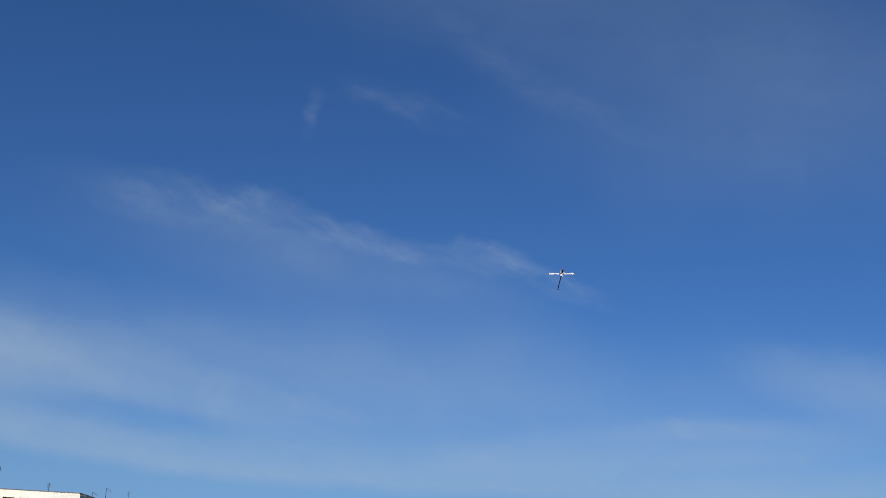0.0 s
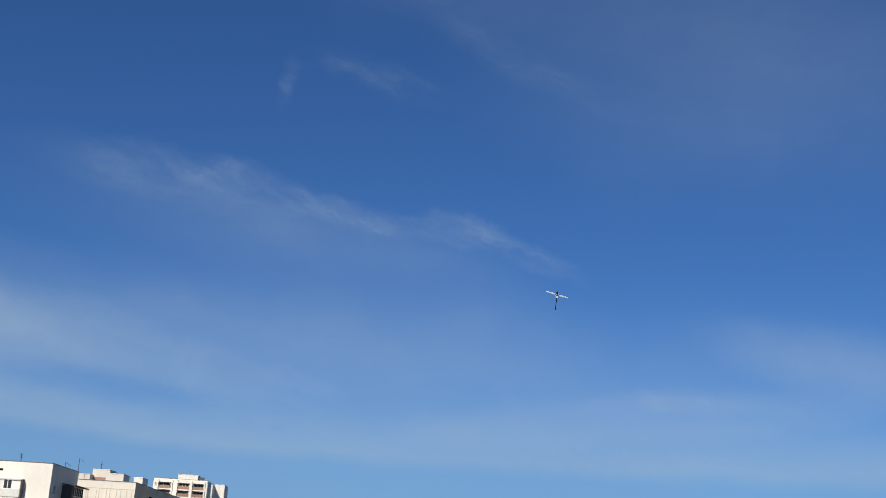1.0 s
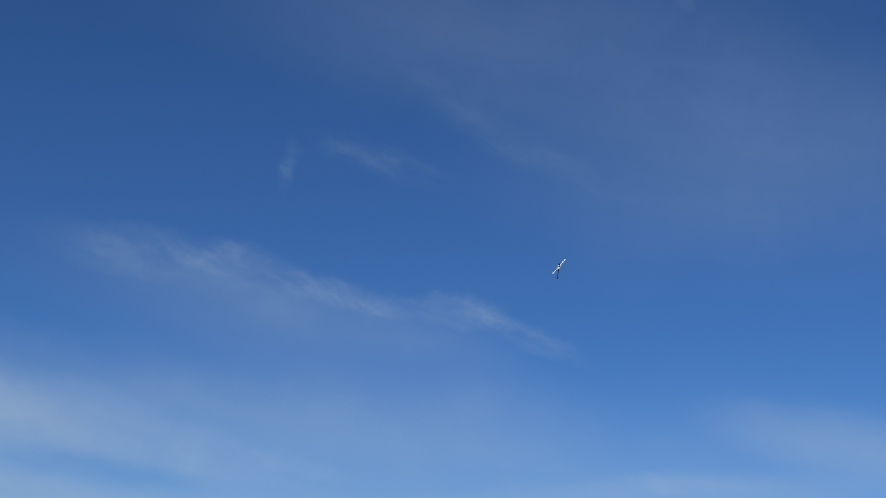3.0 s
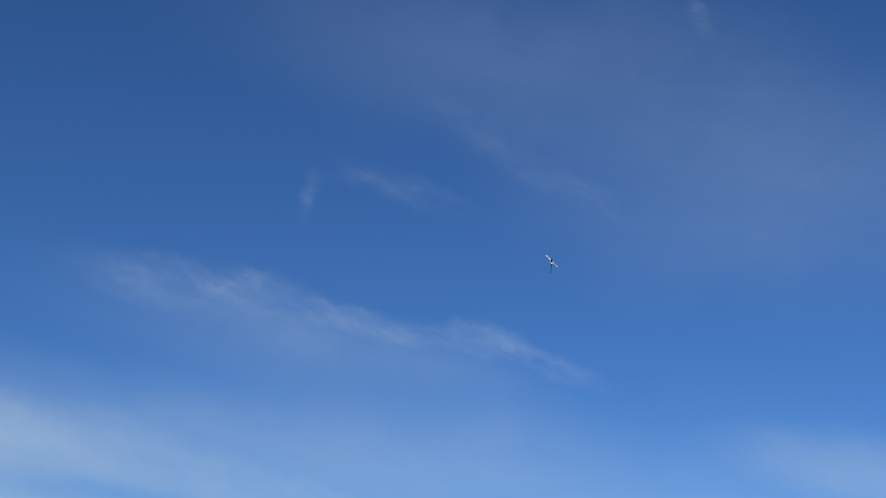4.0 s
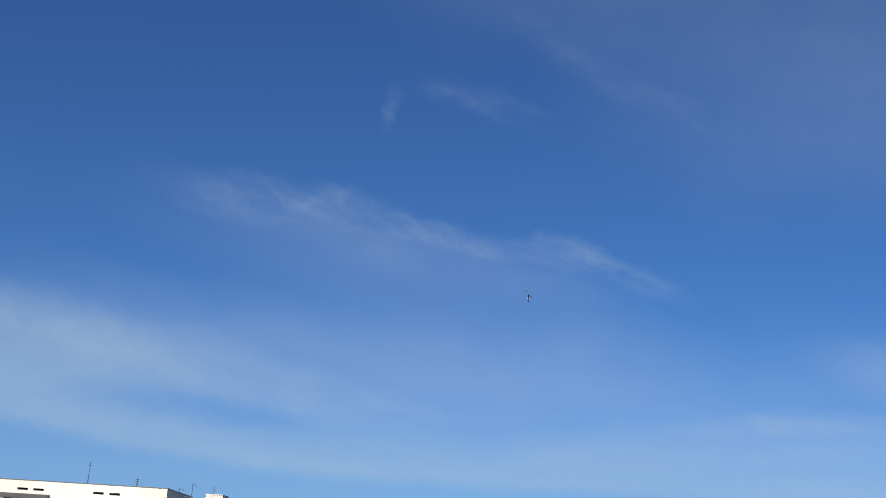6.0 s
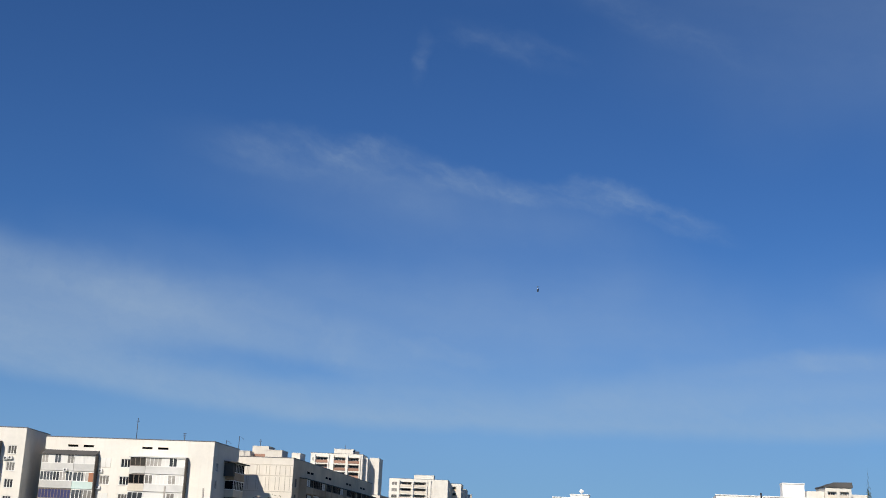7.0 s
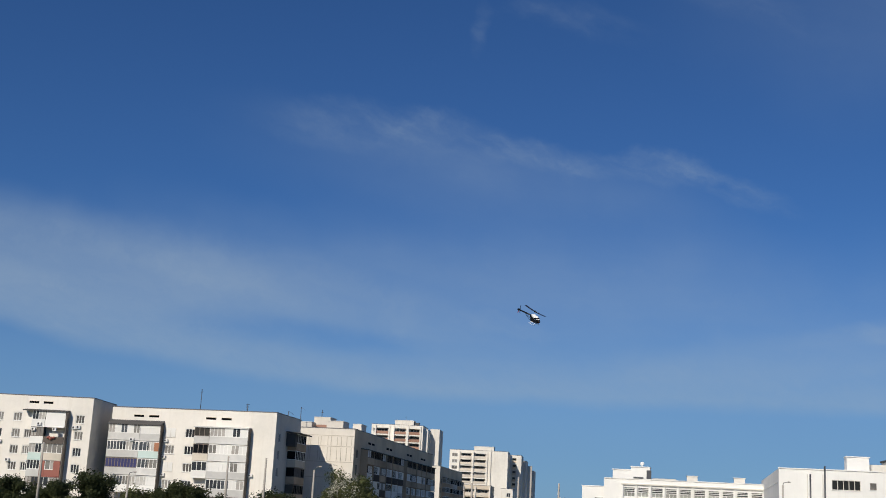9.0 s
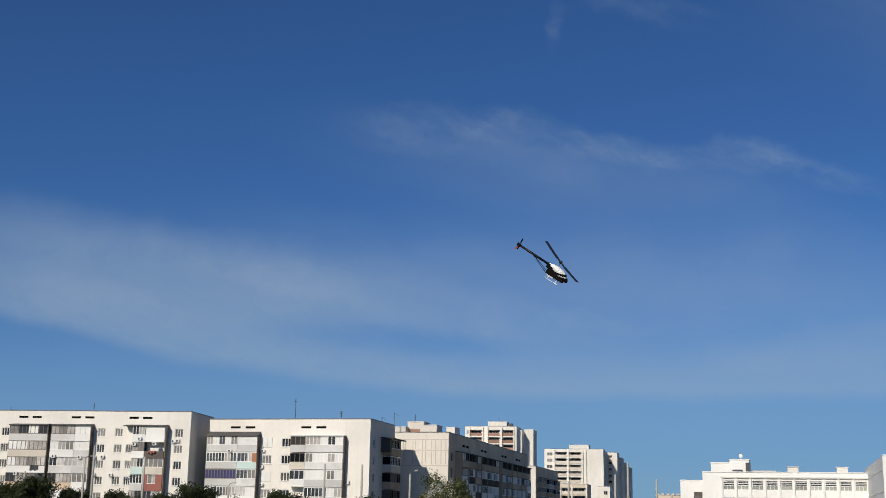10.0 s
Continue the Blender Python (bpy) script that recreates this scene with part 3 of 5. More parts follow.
def block_west():
    b = thing("apartment_building", pose(-51.9, 204.6, 0, 0, 0, CITY + 7.0) @ Matrix.Diagonal((0.93, 1, 1, 1)),
              "long cream five-storey panel apartment block with mixed balconies", "building", "panel blocks")
    top = 18.86
    rows = [15.3 - 2.68 * i for i in range(5)]
    wins = facade_window_grid([-35.4, -16.8, -13.5], rows, 1.5, 1.4, 3)
    wins += facade_window_grid([-11.35], rows[1:4], 1.3, 1.4, 3)
    wins += facade_window_grid([-2.1], rows, 1.55, 1.4, 3)
    wins += facade_window_grid([-40.2, -44.0], rows, 1.5, 1.4, 3)
    shell(b, -62, 0, 12.0, -0.5, top, [rect(x, z, w, h) for x, z, w, h, *_ in wins], [], (M_CREAM, M_CREAM2, M_FLASH), 18.4)
    build_windows(b, FRONT, wins)
    floor = [r - 1.48 for r in rows]
    col_a = [("grey", "dark", (2,)), ("tan", "dark", (0, 1)), ("white", "dark", (0,)), ("brown", "dark", ()), ("grey", "white", ())]
    col_b = [("grey", "dark", ()), ("white", "white", (0,)), ("grey", "white", ()), ("brown", "dark", ()), ("grey", "white", (1,))]
    col_d = [("white", "white", (0,)), ("grey", "white", (0,)), ("grey", "white", ()), ("white", "white", ()), ("white", "white", (0,))]
    for z, ca, cb, cd in zip(floor, col_a, col_b, col_d):
        add_balcony(b, FRONT, -34.0, -26.6, z, colour=ca[0], glazed=ca[1], n=9, sheets=ca[2])
        add_balcony(b, FRONT, -25.9, -21.4, z, colour=cb[0], glazed=cb[1], n=6, sheets=cb[2])
        add_balcony(b, FRONT, -21.35, -18.4, z, colour=cd[0], glazed=cd[1], n=3, sheets=cd[2])
        add_balcony(b, FRONT, -57.5, -50.0, z, colour=cb[0], glazed=ca[1], n=9)
    c3 = [("white", "white", "white", ""), ("white", "dark", "dark", ""), ("mint", "white", "tan", "white"),
          ("grey", "white", "red", "white"), ("grey", "dark", "grey", "white")]
    for z, (ca, ga, cb, gb) in zip(floor, c3):
        add_balcony(b, FRONT, -10.35, -8.0, z, colour=ca, glazed=ga, n=4)
        add_balcony(b, FRONT, -7.95, -4.3, z, colour=cb, glazed=gb, n=4)
    # dark washing on a rail
    bm = bmesh.new()
    for k in range(4):
        box(bm, -29.4 + 0.42 * k, -29.08 + 0.42 * k, -1.30, -1.22, floor[2] + 0.25 + 0.15 * (k % 2), floor[2] + 1.15)
    part("washing", bm, M_FAN, b, "dark washing hung over a balcony rail")
    # sheeting that closes the top balcony, and the red infill of a lower one
    bm = bmesh.new()
    box(bm, -7.9, -4.35, -1.1, -1.04, floor[0] + 1.05, floor[0] + 2.5)
    part("balcony_sheeting", bm, BAL["white"], b, "white sheet infill of a balcony")
    for a, c in ((-7.95, -7.1), (-5.5, -4.3)):
        bm = bmesh.new()
        box(bm, a, c, -1.24, -1.19, floor[3] + 0.05, floor[3] + 2.5)
        part("balcony_infill", bm, BAL["red"], b, "red sheet infill of a balcony")
    for x0, x1 in ((-34.0, -26.6), (-25.9, -18.4), (-12.0, -4.2), (-57.5, -50)):
        balcony_roof(b, FRONT, x0, x1, floor[0] + 2.62, rise=0.06)
        bm = bmesh.new()
        box(bm, x1 + 0.02, x1 + 0.16, -1.25, 0.0, 1.2, floor[0] + 2.6)
        part("balcony_side_wall", bm, M_SIDESHADE, b, "side wall of stacked balconies, darkened for its shade")
    for x in (-30.8, -20.6, -9.5, -46, -57):
        vent_pair(b, FRONT, x, 17.8, 1.75, 0.85)
    for x, z in ((-8.9, 14.2), (-6.0, 13.4), (-3.0, 13.9), (-2.2, 14.0), (-9.8, 13.3), (-17.8, 11.1), (-16.2, 11.2), (-17.7, 8.3), (-1.6, 5.9),
                 (-14.4, 8.2), (-25.0, 11.1), (-20.0, 11.0), (-32.0, 8.2), (-10.6, 8.0)):
        out = -1.15 if (-34 < x < -18.4 or -10.4 < x < -4.3) else 0.0
        add_ac(b, Matrix.Translation((0, out, 0)), x, z)
    # red laundry basket and bundle hung on the open balcony
    bm = bmesh.new()
    for k in range(5):
        bmesh.ops.create_icosphere(bm, subdivisions=1, radius=0.20 + 0.05 * (k % 3),
                                   matrix=Matrix.Translation((-7.1 + 0.28 * k, -1.35, floor[1] + 0.85 + 0.12 * math.sin(2.3 * k))))
    part("laundry", bm, BAL["red"], b, "red bundle hung over a balcony rail")
    antenna(b, -20.5, 4, 18.4, 2.2, 2)
    antenna(b, -37.0, 4, 18.4, 1.4, 2)


def block_centre():
    b = thing("apartment_building", pose(-21.3, 202.9, 0, 0, 0, CITY),
              "cream five-storey panel block end with glazed balconies", "building", "panel blocks")
    top = 18.0
    rows = [14.1 - 2.83 * i for i in range(5)]
    wins = facade_window_grid([-18.2], (rows[1], rows[3], rows[4]), 1.7, 1.45, 3) + facade_window_grid([-14.78], rows, 1.7, 1.45, 3)
    sw = facade_window_grid([2.3], rows, 1.1, 1.5, 2)
    ms = shell(b, -29.0, 0, 14.0, -0.5, top, [rect(x, z, w, h) for x, z, w, h, *_ in wins],
               [rect(x, z, w, h) for x, z, w, h, *_ in sw], (M_CREAM, M_CREAM2, M_FLASH), 17.5)
    build_windows(b, FRONT, wins)
    build_windows(b, ms, sw)
    # two openings of the stair column, closed with pale sheets
    for z in (rows[0], rows[2]):
        bm = bmesh.new()
        box(bm, -19.05, -17.35, -0.03, 0.0, z - 0.72, z + 0.72)
        sheet = part("closed_window", bm, BAL["white"], b, "window closed with a pale sheet")
        bm = bmesh.new()
        for x in (-19.1, -18.25, -17.38):
            box(bm, x, x + 0.06, -0.05, 0.0, z - 0.78, z + 0.78)
        box(bm, -19.1, -17.32, -0.07, 0.0, z - 0.84, z - 0.78)
        part("frame", bm, M_SCHOOLTRIM, sheet)
    floor = [r - 1.52 for r in rows]
    spec = [("grey", "white", "grey", "white"), ("grey", "white", "mint", "white"), ("grey", "dark", "grey", "white"),
            ("white", "white", "white", "white"), ("grey", "dark", "grey", "dark")]
    for i, (z, (ca, ga, cb, gb)) in enumerate(zip(floor, spec)):
        add_balcony(b, FRONT, -28.8, -23.2, z, colour=ca, glazed=ga, n=10, glass=BAL["blue"] if i == 2 else None, sheets=((1, 3), (), (), (0,), ())[i])
        add_balcony(b, FRONT, -23.15, -19.6, z, colour=cb, glazed=gb, n=5, sheets=((0, 1), (), (), (1,), ())[i])
        add_balcony(b, FRONT, -13.6, -10.95, z, colour=("grey", "tan", "white", "white", "grey")[i],
                    glazed=("dark", "dark", "white", "", "dark")[i], n=3, glass=M_DIMGLASS if i < 2 else None)
        add_balcony(b, FRONT, -10.9, -4.3, z, colour="grey", glazed=("white", "white", "white", "white", "dark")[i], n=10, sheets=((2, 4), (1, 2, 4), (0, 1, 2, 4), (3,), ())[i])
        add_balcony(b, ms, 7.2, 12.9, z, out=1.5, colour=("brown", "tan", "brown", "brown", "tan")[i],
                    glazed=("white", "white", "dark", "dark", "dark")[i], n=6, glass=M_DIMGLASS)
    bm = bmesh.new()
    box(bm, -20.4, -19.6, -1.22, -1.17, floor[1] + 1.05, floor[1] + 2.5)
    part("balcony_infill", bm, BAL["orange"], b, "orange sheet infill of a balcony")
    for x0, x1 in ((-28.8, -19.6), (-13.6, -4.3)):
        balcony_roof(b, FRONT, x0, x1, floor[0] + 2.62, mat=M_ROOF if x0 < -20 else BAL["grey"], rise=0.55 if x0 < -20 else 0.0)
        bm = bmesh.new()
        box(bm, x1 + 0.02, x1 + 0.16, -1.25, 0.0, 0.6, floor[0] + 2.6)
        part("balcony_side_wall", bm, M_SIDESHADE, b, "side wall of stacked balconies, darkened for its shade")
    balcony_roof(b, ms, 5.9, 13.4, floor[0] + 2.75, out=2.3)
    bm = bmesh.new()
    box(bm, 6.1, 7.15, -1.6, 0.0, floor[0] + 0.4, floor[0] + 2.6)
    part("balcony_awning", bm, M_ROOF, b, "black awning cloth beside the top balcony").matrix_basis = ms
    # near-black box up the end wall, next to the balconies
    bm = bmesh.new()
    box(bm, 12.95, 13.9, -0.5, 0.0, 0.6, floor[0] + 2.4)
    part("dark_strip", bm, M_VOID, b, "near-black strip beside end balconies").matrix_basis = ms
    for x in (-22.8, -10.0):
        vent_pair(b, FRONT, x, 16.65, 1.75, 0.95)
    for x, z in ((-18.9, 12.7), (-19.0, 10.0), (-18.9, 7.1), (-3.7, 7.6), (-24.4, 12.6)):
        add_ac(b, Matrix.Translation((0, -1.15 if -28 < x < -19.6 else 0, 0)), x, z)
    antenna(b, -15.0, 4, 17.5, 4.4, 2)
    antenna(b, -6.6, 4, 17.5, 2.2, 0)
    antenna(b, 0.0 - 0.9, 9, 17.5, 1.6, 1)


def block_rear():
    """The block behind: lit panel gable, long shaded balcony front going away."""
    b = thing("apartment_building", pose(-9.0, 220.5, 0, 0, 0, -12.5),
              "cream panel block with ribbed gable and long shaded balcony front", "building", "panel blocks")
    top, L = 17.25, 73.0
    rows = [13.05 - 2.75 * i for i in range(5)]
    sw = facade_window_grid([2.4, 37.6, 71.4], rows, 1.3, 1.5, 2, M_DARKFRAME)
    ms = shell(b, -13.0, 0, L, -0.5, top, [], [rect(x, z, w, h) for x, z, w, h, *_ in sw], (M_CREAM2, M_WARMWALL, M_FLASH), 16.8)
    build_windows(b, ms, sw)
    rnd = random.Random(19)
    for start in (5.0, 39.2):
        for unit in range(6):
            y0 = start + 5.2 * unit
            for j, z in enumerate(rows):
                split = 3 if j else 2
                add_balcony(b, ms, y0 + 0.04, y0 + 5.1, z - 1.45, out=rnd.choice((1.1, 1.25, 1.35)),
                            colour="brown" if j == 0 else rnd.choice(("brown", "tan", "grey", "brown", "white", "dark")),
                            glazed="dark" if j == 0 or rnd.random() < 0.25 else "white", n=2 * split, high=2.5,
                            glass=M_BANDGLASS if j == 0 else rnd.choice((M_DIMGLASS, M_BANDGLASS, M_SHADEGLASS, M_BALGLASS)),
                            sheets=[k for k in range(split) if rnd.random() < (0.52 if j else 0.1)])
            bm = bmesh.new()
            box(bm, y0 - 0.06, y0 + 0.02, -1.4, 0.0, 0.2, rows[0] + 1.05)
            part("balcony_divider", bm, BAL["brown"], b).matrix_basis = ms
        balcony_roof(b, ms, start, start + 31.2, rows[0] + 1.05, out=1.5)
        for y in (12.6, 27.6):
            vent_pair(b, ms, y - 5.0 + start, 15.5, 2.0, 0.9, 0.4)
    # ribs and floor joints of the gable panels
    for z in (16.0, 14.1, 11.35, 8.6):
        bm = bmesh.new()
        box(bm, -12.9, -0.05, -0.035, 0.0, z - 0.05, z + 0.05)
        part("panel_joint", bm, M_JOINT, b)
    for z0, z1 in ((14.25, 15.85), (11.6, 13.9)):
        for i in range(11):
            x = -0.5 - (0.88 if i % 2 else 0.95) * i
            bm = bmesh.new()
            box(bm, x - 0.05, x + 0.05, -0.045, 0.0, z0, z1)
            part("panel_rib", bm, M_JOINT, b)
    for x0, x1, y0, y1, z1 in ((-10.16, -7.02, 8, 12, 19.91), (-6.51, -3.37, 4, 8, 18.96), (-13.0, -9.95, 6, 10, 18.81), (-6.34, -4.61, 22, 26, 19.94)):
        block_box(b, "lift_housing", M_CREAM2, x0, x1, y0, y1, 16.6, z1, "cream rooftop lift housing", 0.05)
    # flat brown panel in place of the dark recess under the housing
    bm = bmesh.new()
    box(bm, -9.8, -7.3, 7.9, 7.97, 17.5, 18.45)
    part("housing_opening", bm, M_BROWN, b, "brown panel drawn for the dark opening of a rooftop housing")
    bm = bmesh.new()
    box(bm, -6.95, -5.6, 9.0, 11.5, 16.9, 19.3)
    part("roof_vent", bm, M_STEEL, b, "dark rooftop vent box")
    antenna(b, -11.6, 4, 16.8, 4.4, 1)
    antenna(b, -9.0, 9, 19.9, 1.4, 2)

    rows = [14.3 - 2.8 * i for i in range(5)]
    c = thing("apartment_building", pose(11.4, 381.0, 0, 0, 0, CITY),
              "pale five-storey panel block with shaded balconies", "building", "panel blocks")
    sw = facade_window_grid([3.0 + 13 * i for i in range(3)], rows, 1.4, 1.5, 2, M_DARKFRAME)
    ms = shell(c, -12, 0, 42, -0.5, 18.7, [], [rect(x, z, w, h) for x, z, w, h, *_ in sw], (M_CREAM2, M_WARMWALL, M_FLASH), 18.2)
    build_windows(c, ms, sw)
    for i in range(3):
        for z in rows:
            add_balcony(c, ms, 5.0 + 13 * i, 13.4 + 13 * i, z - 1.5, colour="grey" if (i + int(z)) % 5 == 0 else "brown", glazed="white", n=6, glass=M_BANDGLASS if i % 2 else M_SHADEGLASS)
        balcony_roof(c, ms, 5.0 + 13 * i, 13.4 + 13 * i, rows[0] + 1.2)


def tower(name, m, label, x0, x1, depth, top, storey, bays, band, walls=None):
    """A high block: recessed loggias with coloured parapets in the given bays of its front."""
    b = thing(name, m, label, "building", "tower blocks")
    n = int((top - 3) / storey)
    rows = [top - 2.3 - storey * i for i in range(n)]
    holes = []
    wins = []
    for x, w, kind in bays:
        for z in rows:
            if kind == "loggia":
                holes.append((x - w / 2, x + w / 2, z - 1.25, z + 0.95, 1.2))
            else:
                holes.append(rect(x, z, w, 1.5))
                wins.append((x, z, w, 1.5, 2, None))
    side = [(y, z, 1.4, 1.5, 2, None) for y in (4.0, 9.0) for z in rows if y < depth - 1]
    ms = shell(b, x0, x1, depth, -0.5, top, holes, [rect(s[0], s[1], s[2], s[3]) for s in side], (walls or M_TOWER, walls or M_TOWER, M_FLASH), top - 0.5)
    build_windows(b, FRONT, wins)
    build_windows(b, ms, side)
    for x, w, kind in bays:
        if kind != "loggia":
            continue
        for i, z in enumerate(rows):
            bm = bmesh.new()
            box(bm, x - w / 2, x + w / 2, -0.12, 0.04, z - 1.3, z - 0.25)
            part("loggia_parapet", bm, band, b)
            add_window(b, Matrix.Translation((0, 1.04, 0)), x, z - 0.1, w * 0.8, 1.7, 3, M_DARKFRAME if i % 3 else M_FRAME)
    return b, rows


def towers():
    b, rows = tower("tower_block", pose(6.9, 480.0, 0, 0, 0, -9), "tall cream tower block with brown loggias",
                    -20.5, 0, 14, 38.3, 2.8, [(-16.2, 5.0, "loggia"), (-9.0, 4.6, "loggia"), (-3.4, 4.4, "loggia"), (-19.4, 1.0, "window")], M_BROWN)
    block_box(b, "lift_housing", M_TOWER, -11.5, -4.0, 1.0, 6, 37.6, 40.3, "cream rooftop housing")
    block_box(b, "lift_housing", M_STEEL, -3.6, -2.0, 2, 4, 37.6, 39.6, "dark rooftop vent box")
    antenna(b, -7.5, 3, 40.2, 1.8, 2)
    bm = bmesh.new()
    for x in (-18.75, -13.4, -11.5, -6.4, -5.9, -1.0):
        box(bm, x - 0.25, x + 0.25, -0.5, 0.0, -0.3, 38.0)
    part("wall_fin", bm, M_TOWER, b)
    bm = bmesh.new()
    box(bm, 0.0, 1.6, 3.0, 10.0, -0.5, 37.2)
    box(bm, 1.6, 5.4, 9.0, 20.0, -0.5, 37.9)
    part("stair_shaft", bm, M_TOWER, b, "pale windowless stair shaft")

    b, rows = tower("tower_block", pose(39.5, 558.0, 0, 0, 0, -9), "pale twelve-storey tower block with cream loggias",
                    -19.0, 7.6, 13, 34.6, 2.8, [(-16.6, 2.6, "window"), (-11.4, 5.2, "loggia"), (-5.0, 5.4, "loggia")], M_TAN)
    block_box(b, "lift_housing", M_TOWER, -8.0, 1.0, 1.0, 7, 33.9, 36.6, "pale rooftop housing")
    bm = bmesh.new()
    for x in (-14.6, -8.2, -1.8, -0.3):
        box(bm, x - 0.3, x + 0.3, -0.6, 0.0, -0.3, 34.2)
    part("wall_fin", bm, M_TOWER, b)
    for i, (dx, dy, tp) in enumerate(((13.4, 12, 34.0), (17.4, 30, 32.6), (21.4, 48, 31.0), (25.0, 64, 29.6))):
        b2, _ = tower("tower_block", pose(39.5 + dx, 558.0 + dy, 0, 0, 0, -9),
                      "shaded section of a pale tower block", -4.0, 1.5, 16, tp, 2.8, [(-1.8, 1.8, "loggia")], M_WARMWALL)

    b, rows = tower("apartment_building", pose(32.1, 450.0, 0, 0, 0, -9), "tan five-storey block with loggias before a tower",
                    -10.2, 0, 16, 15.7, 2.75, [(-7.6, 3.4, "loggia"), (-2.9, 4.6, "loggia")], M_TAN, M_TANWALL)
    bm = bmesh.new()
    for x in (-9.9, -5.6, -0.3):
        box(bm, x - 0.3, x + 0.3, -0.5, 0.0, -0.3, 15.3)
    part("wall_fin", bm, M_CREAM2, b)
    b, rows = tower("apartment_building", pose(42.0, 470.0, 0, 0, 0, -9), "pale five-storey block end with small windows",
                    -4.6, 0, 14, 15.6, 2.75, [(-1.6, 1.5, "window")], M_TAN)
    b, rows = tower("apartment_building", pose(87.4, 600.0, 0, 0, 0, -9), "tan distant block with a crenellated roof",
                    -11.8, 0, 14, 15.8, 3.0, [(-9.6, 1.4, "window"), (-6.8, 1.4, "window"), (-4.0, 1.4, "window"), (-1.6, 1.4, "window")], M_TAN, M_TANWALL)
    bm = bmesh.new()
    for i in range(5):
        box(bm, -11.6 + 2.4 * i, -10.2 + 2.4 * i, 0.0, 0.5, 15.8, 16.7)
    part("roof_crenel", bm, M_TANWALL, b)


# ---------------------------------------------------------------- the white school
def school():
    b = thing("school_building", pose(38.7, 237.0, 0, 0, 0, -13), "white three-storey school with banded windows and pilasters",
              "building")
    top = 11.75
    cols = [4.85 + 2.63 * i for i in range(11)]
    rows = [9.35, 6.2, 3.05, 0.0 + 0.2]
    wins = [(x, z, 2.05, 1.75) for x in cols for z in rows[:3]]
    bm = bmesh.new()
    pierced(bm, FRONT, 0, 33.5, -0.5, top, [rect(*w) for w in wins], 0.25)
    box(bm, 0, 33.5, 0.3, 14, -0.5, top - 0.4, 0)
    quad(bm, ((0, 0.3, -0.5), (0, 0, -0.5), (0, 0, top), (0, 0.3, top)))
    box(bm, 0, 33.5, -0.12, 0.3, top, top + 0.14)
    part("wall", bm, M_SCHOOL, b)
    bm = bmesh.new()
    box(bm, 0.3, 33.2, 0.4, 13.8, top - 0.4, top - 0.2)
    part("roof", bm, M_ROOF, b)
    fm = bmesh.new()
    lights = [(-0.95, 0.95, 0.02, 0.24), (-0.95, 0.95, 0.37, 0.56), (-0.95, 0.95, 0.67, 0.80)]
    lights += [(x, x + 0.58, -0.78, -0.10) for x in (-0.95, -0.29, 0.37)]
    pierced(fm, Matrix.Translation((0, 0.07, 0)), -1.02, 1.02, -0.87, 0.87, lights, 0.13)
    bmesh.ops.remove_doubles(fm, verts=fm.verts, dist=1e-4)
    fr = mesh_of("window", fm, M_FRAME)
    pm = bmesh.new()
    quad(pm, ((-1.02, 0.22, -0.87), (1.02, 0.22, -0.87), (1.02, 0.22, 0.87), (-1.02, 0.22, 0.87)))
    pn = mesh_of("pane", pm, M_SCHOOLGLASS)
    bl = bmesh.new()
    quad(bl, ((-1.0, 0.205, -0.8), (1.0, 0.205, -0.8), (1.0, 0.205, -0.08), (-1.0, 0.205, -0.08)))
    blind = mesh_of("blind", bl, M_BLIND)
    for x, z, w, h in wins:
        o = shared("window", fr, b, Matrix.Translation((x, 0, z)))
        shared("pane", pn, o, Matrix.Identity(4))
        shared("blind", blind, o, Matrix.Identity(4))
    pil = box_mesh("pilaster", M_SCHOOL, -0.17, 0.17, -0.28, 0.0, -0.5, 10.7)
    for i in range(12):
        shared("pilaster", pil, b, Matrix.Translation((4.85 - 1.315 + 2.63 * i, 0, 0)))
    bm = bmesh.new()
    box(bm, 3.3, 33.4, -0.34, 0.0, 10.7, 10.95)
    part("cornice", bm, M_SCHOOLTRIM, b)
    block_box(b, "roof_housing", M_SCHOOL, 1.5, 5.6, 2, 7, 11.4, 13.7, "white rooftop stair housing")
    block_box(b, "roof_housing", M_SCHOOL, 5.0, 8.6, 1.5, 6, 11.4, 14.3, "white rooftop stair housing")
    bm = bmesh.new()
    box(bm, 5.5, 7.4, 1.40, 1.5, 12.0, 12.3)
    box(bm, 8.0, 8.9, 1.0, 1.3, 11.6, 13.6)
    part("roof_ladder", bm, M_STEEL, b, "dark steel roof ladder")
    bm = bmesh.new()
    bmesh.ops.create_uvsphere(bm, u_segments=14, v_segments=8, radius=0.42,
                              matrix=Matrix.Translation((7.1, 2.5, 14.9)) @ Matrix.Diagonal((1, 0.6, 1, 1)))
    tube(bm, ((7.1, 2.6, 14.2), (7.1, 2.6, 14.7)), 0.06, 6)
    part("satellite_dish", bm, H_WHITE, b, "round white dish on a short mast")
    for x0, x1 in ((15.6, 17.6), (24.4, 26.4)):
        block_box(b, "chimney", M_CREAM, x0, x1, 1.5, 3.2, 11.3, 12.95, "cream rooftop chimney block")
    bm = bmesh.new()
    box(bm, 9.0, 13.5, 2.2, 4, 11.4, 12.2)
    part("roof_curb", bm, M_SCHOOLTRIM, b)
    # low west end
    bm = bmesh.new()
    box(bm, -4.3, -0.02, 1.5, 11, -0.5, 10.15)
    box(bm, -4.4, 0.0 - 0.02, 1.4, 11.1, 10.15, 10.3)
    for z in (7.0, 4.0):
        box(bm, -1.9, -0.1, 0.7, 1.5, z - 1.2, z - 0.2)
    part("end_wing", bm, M_SCHOOL, b, "white low end wing with small balconies")
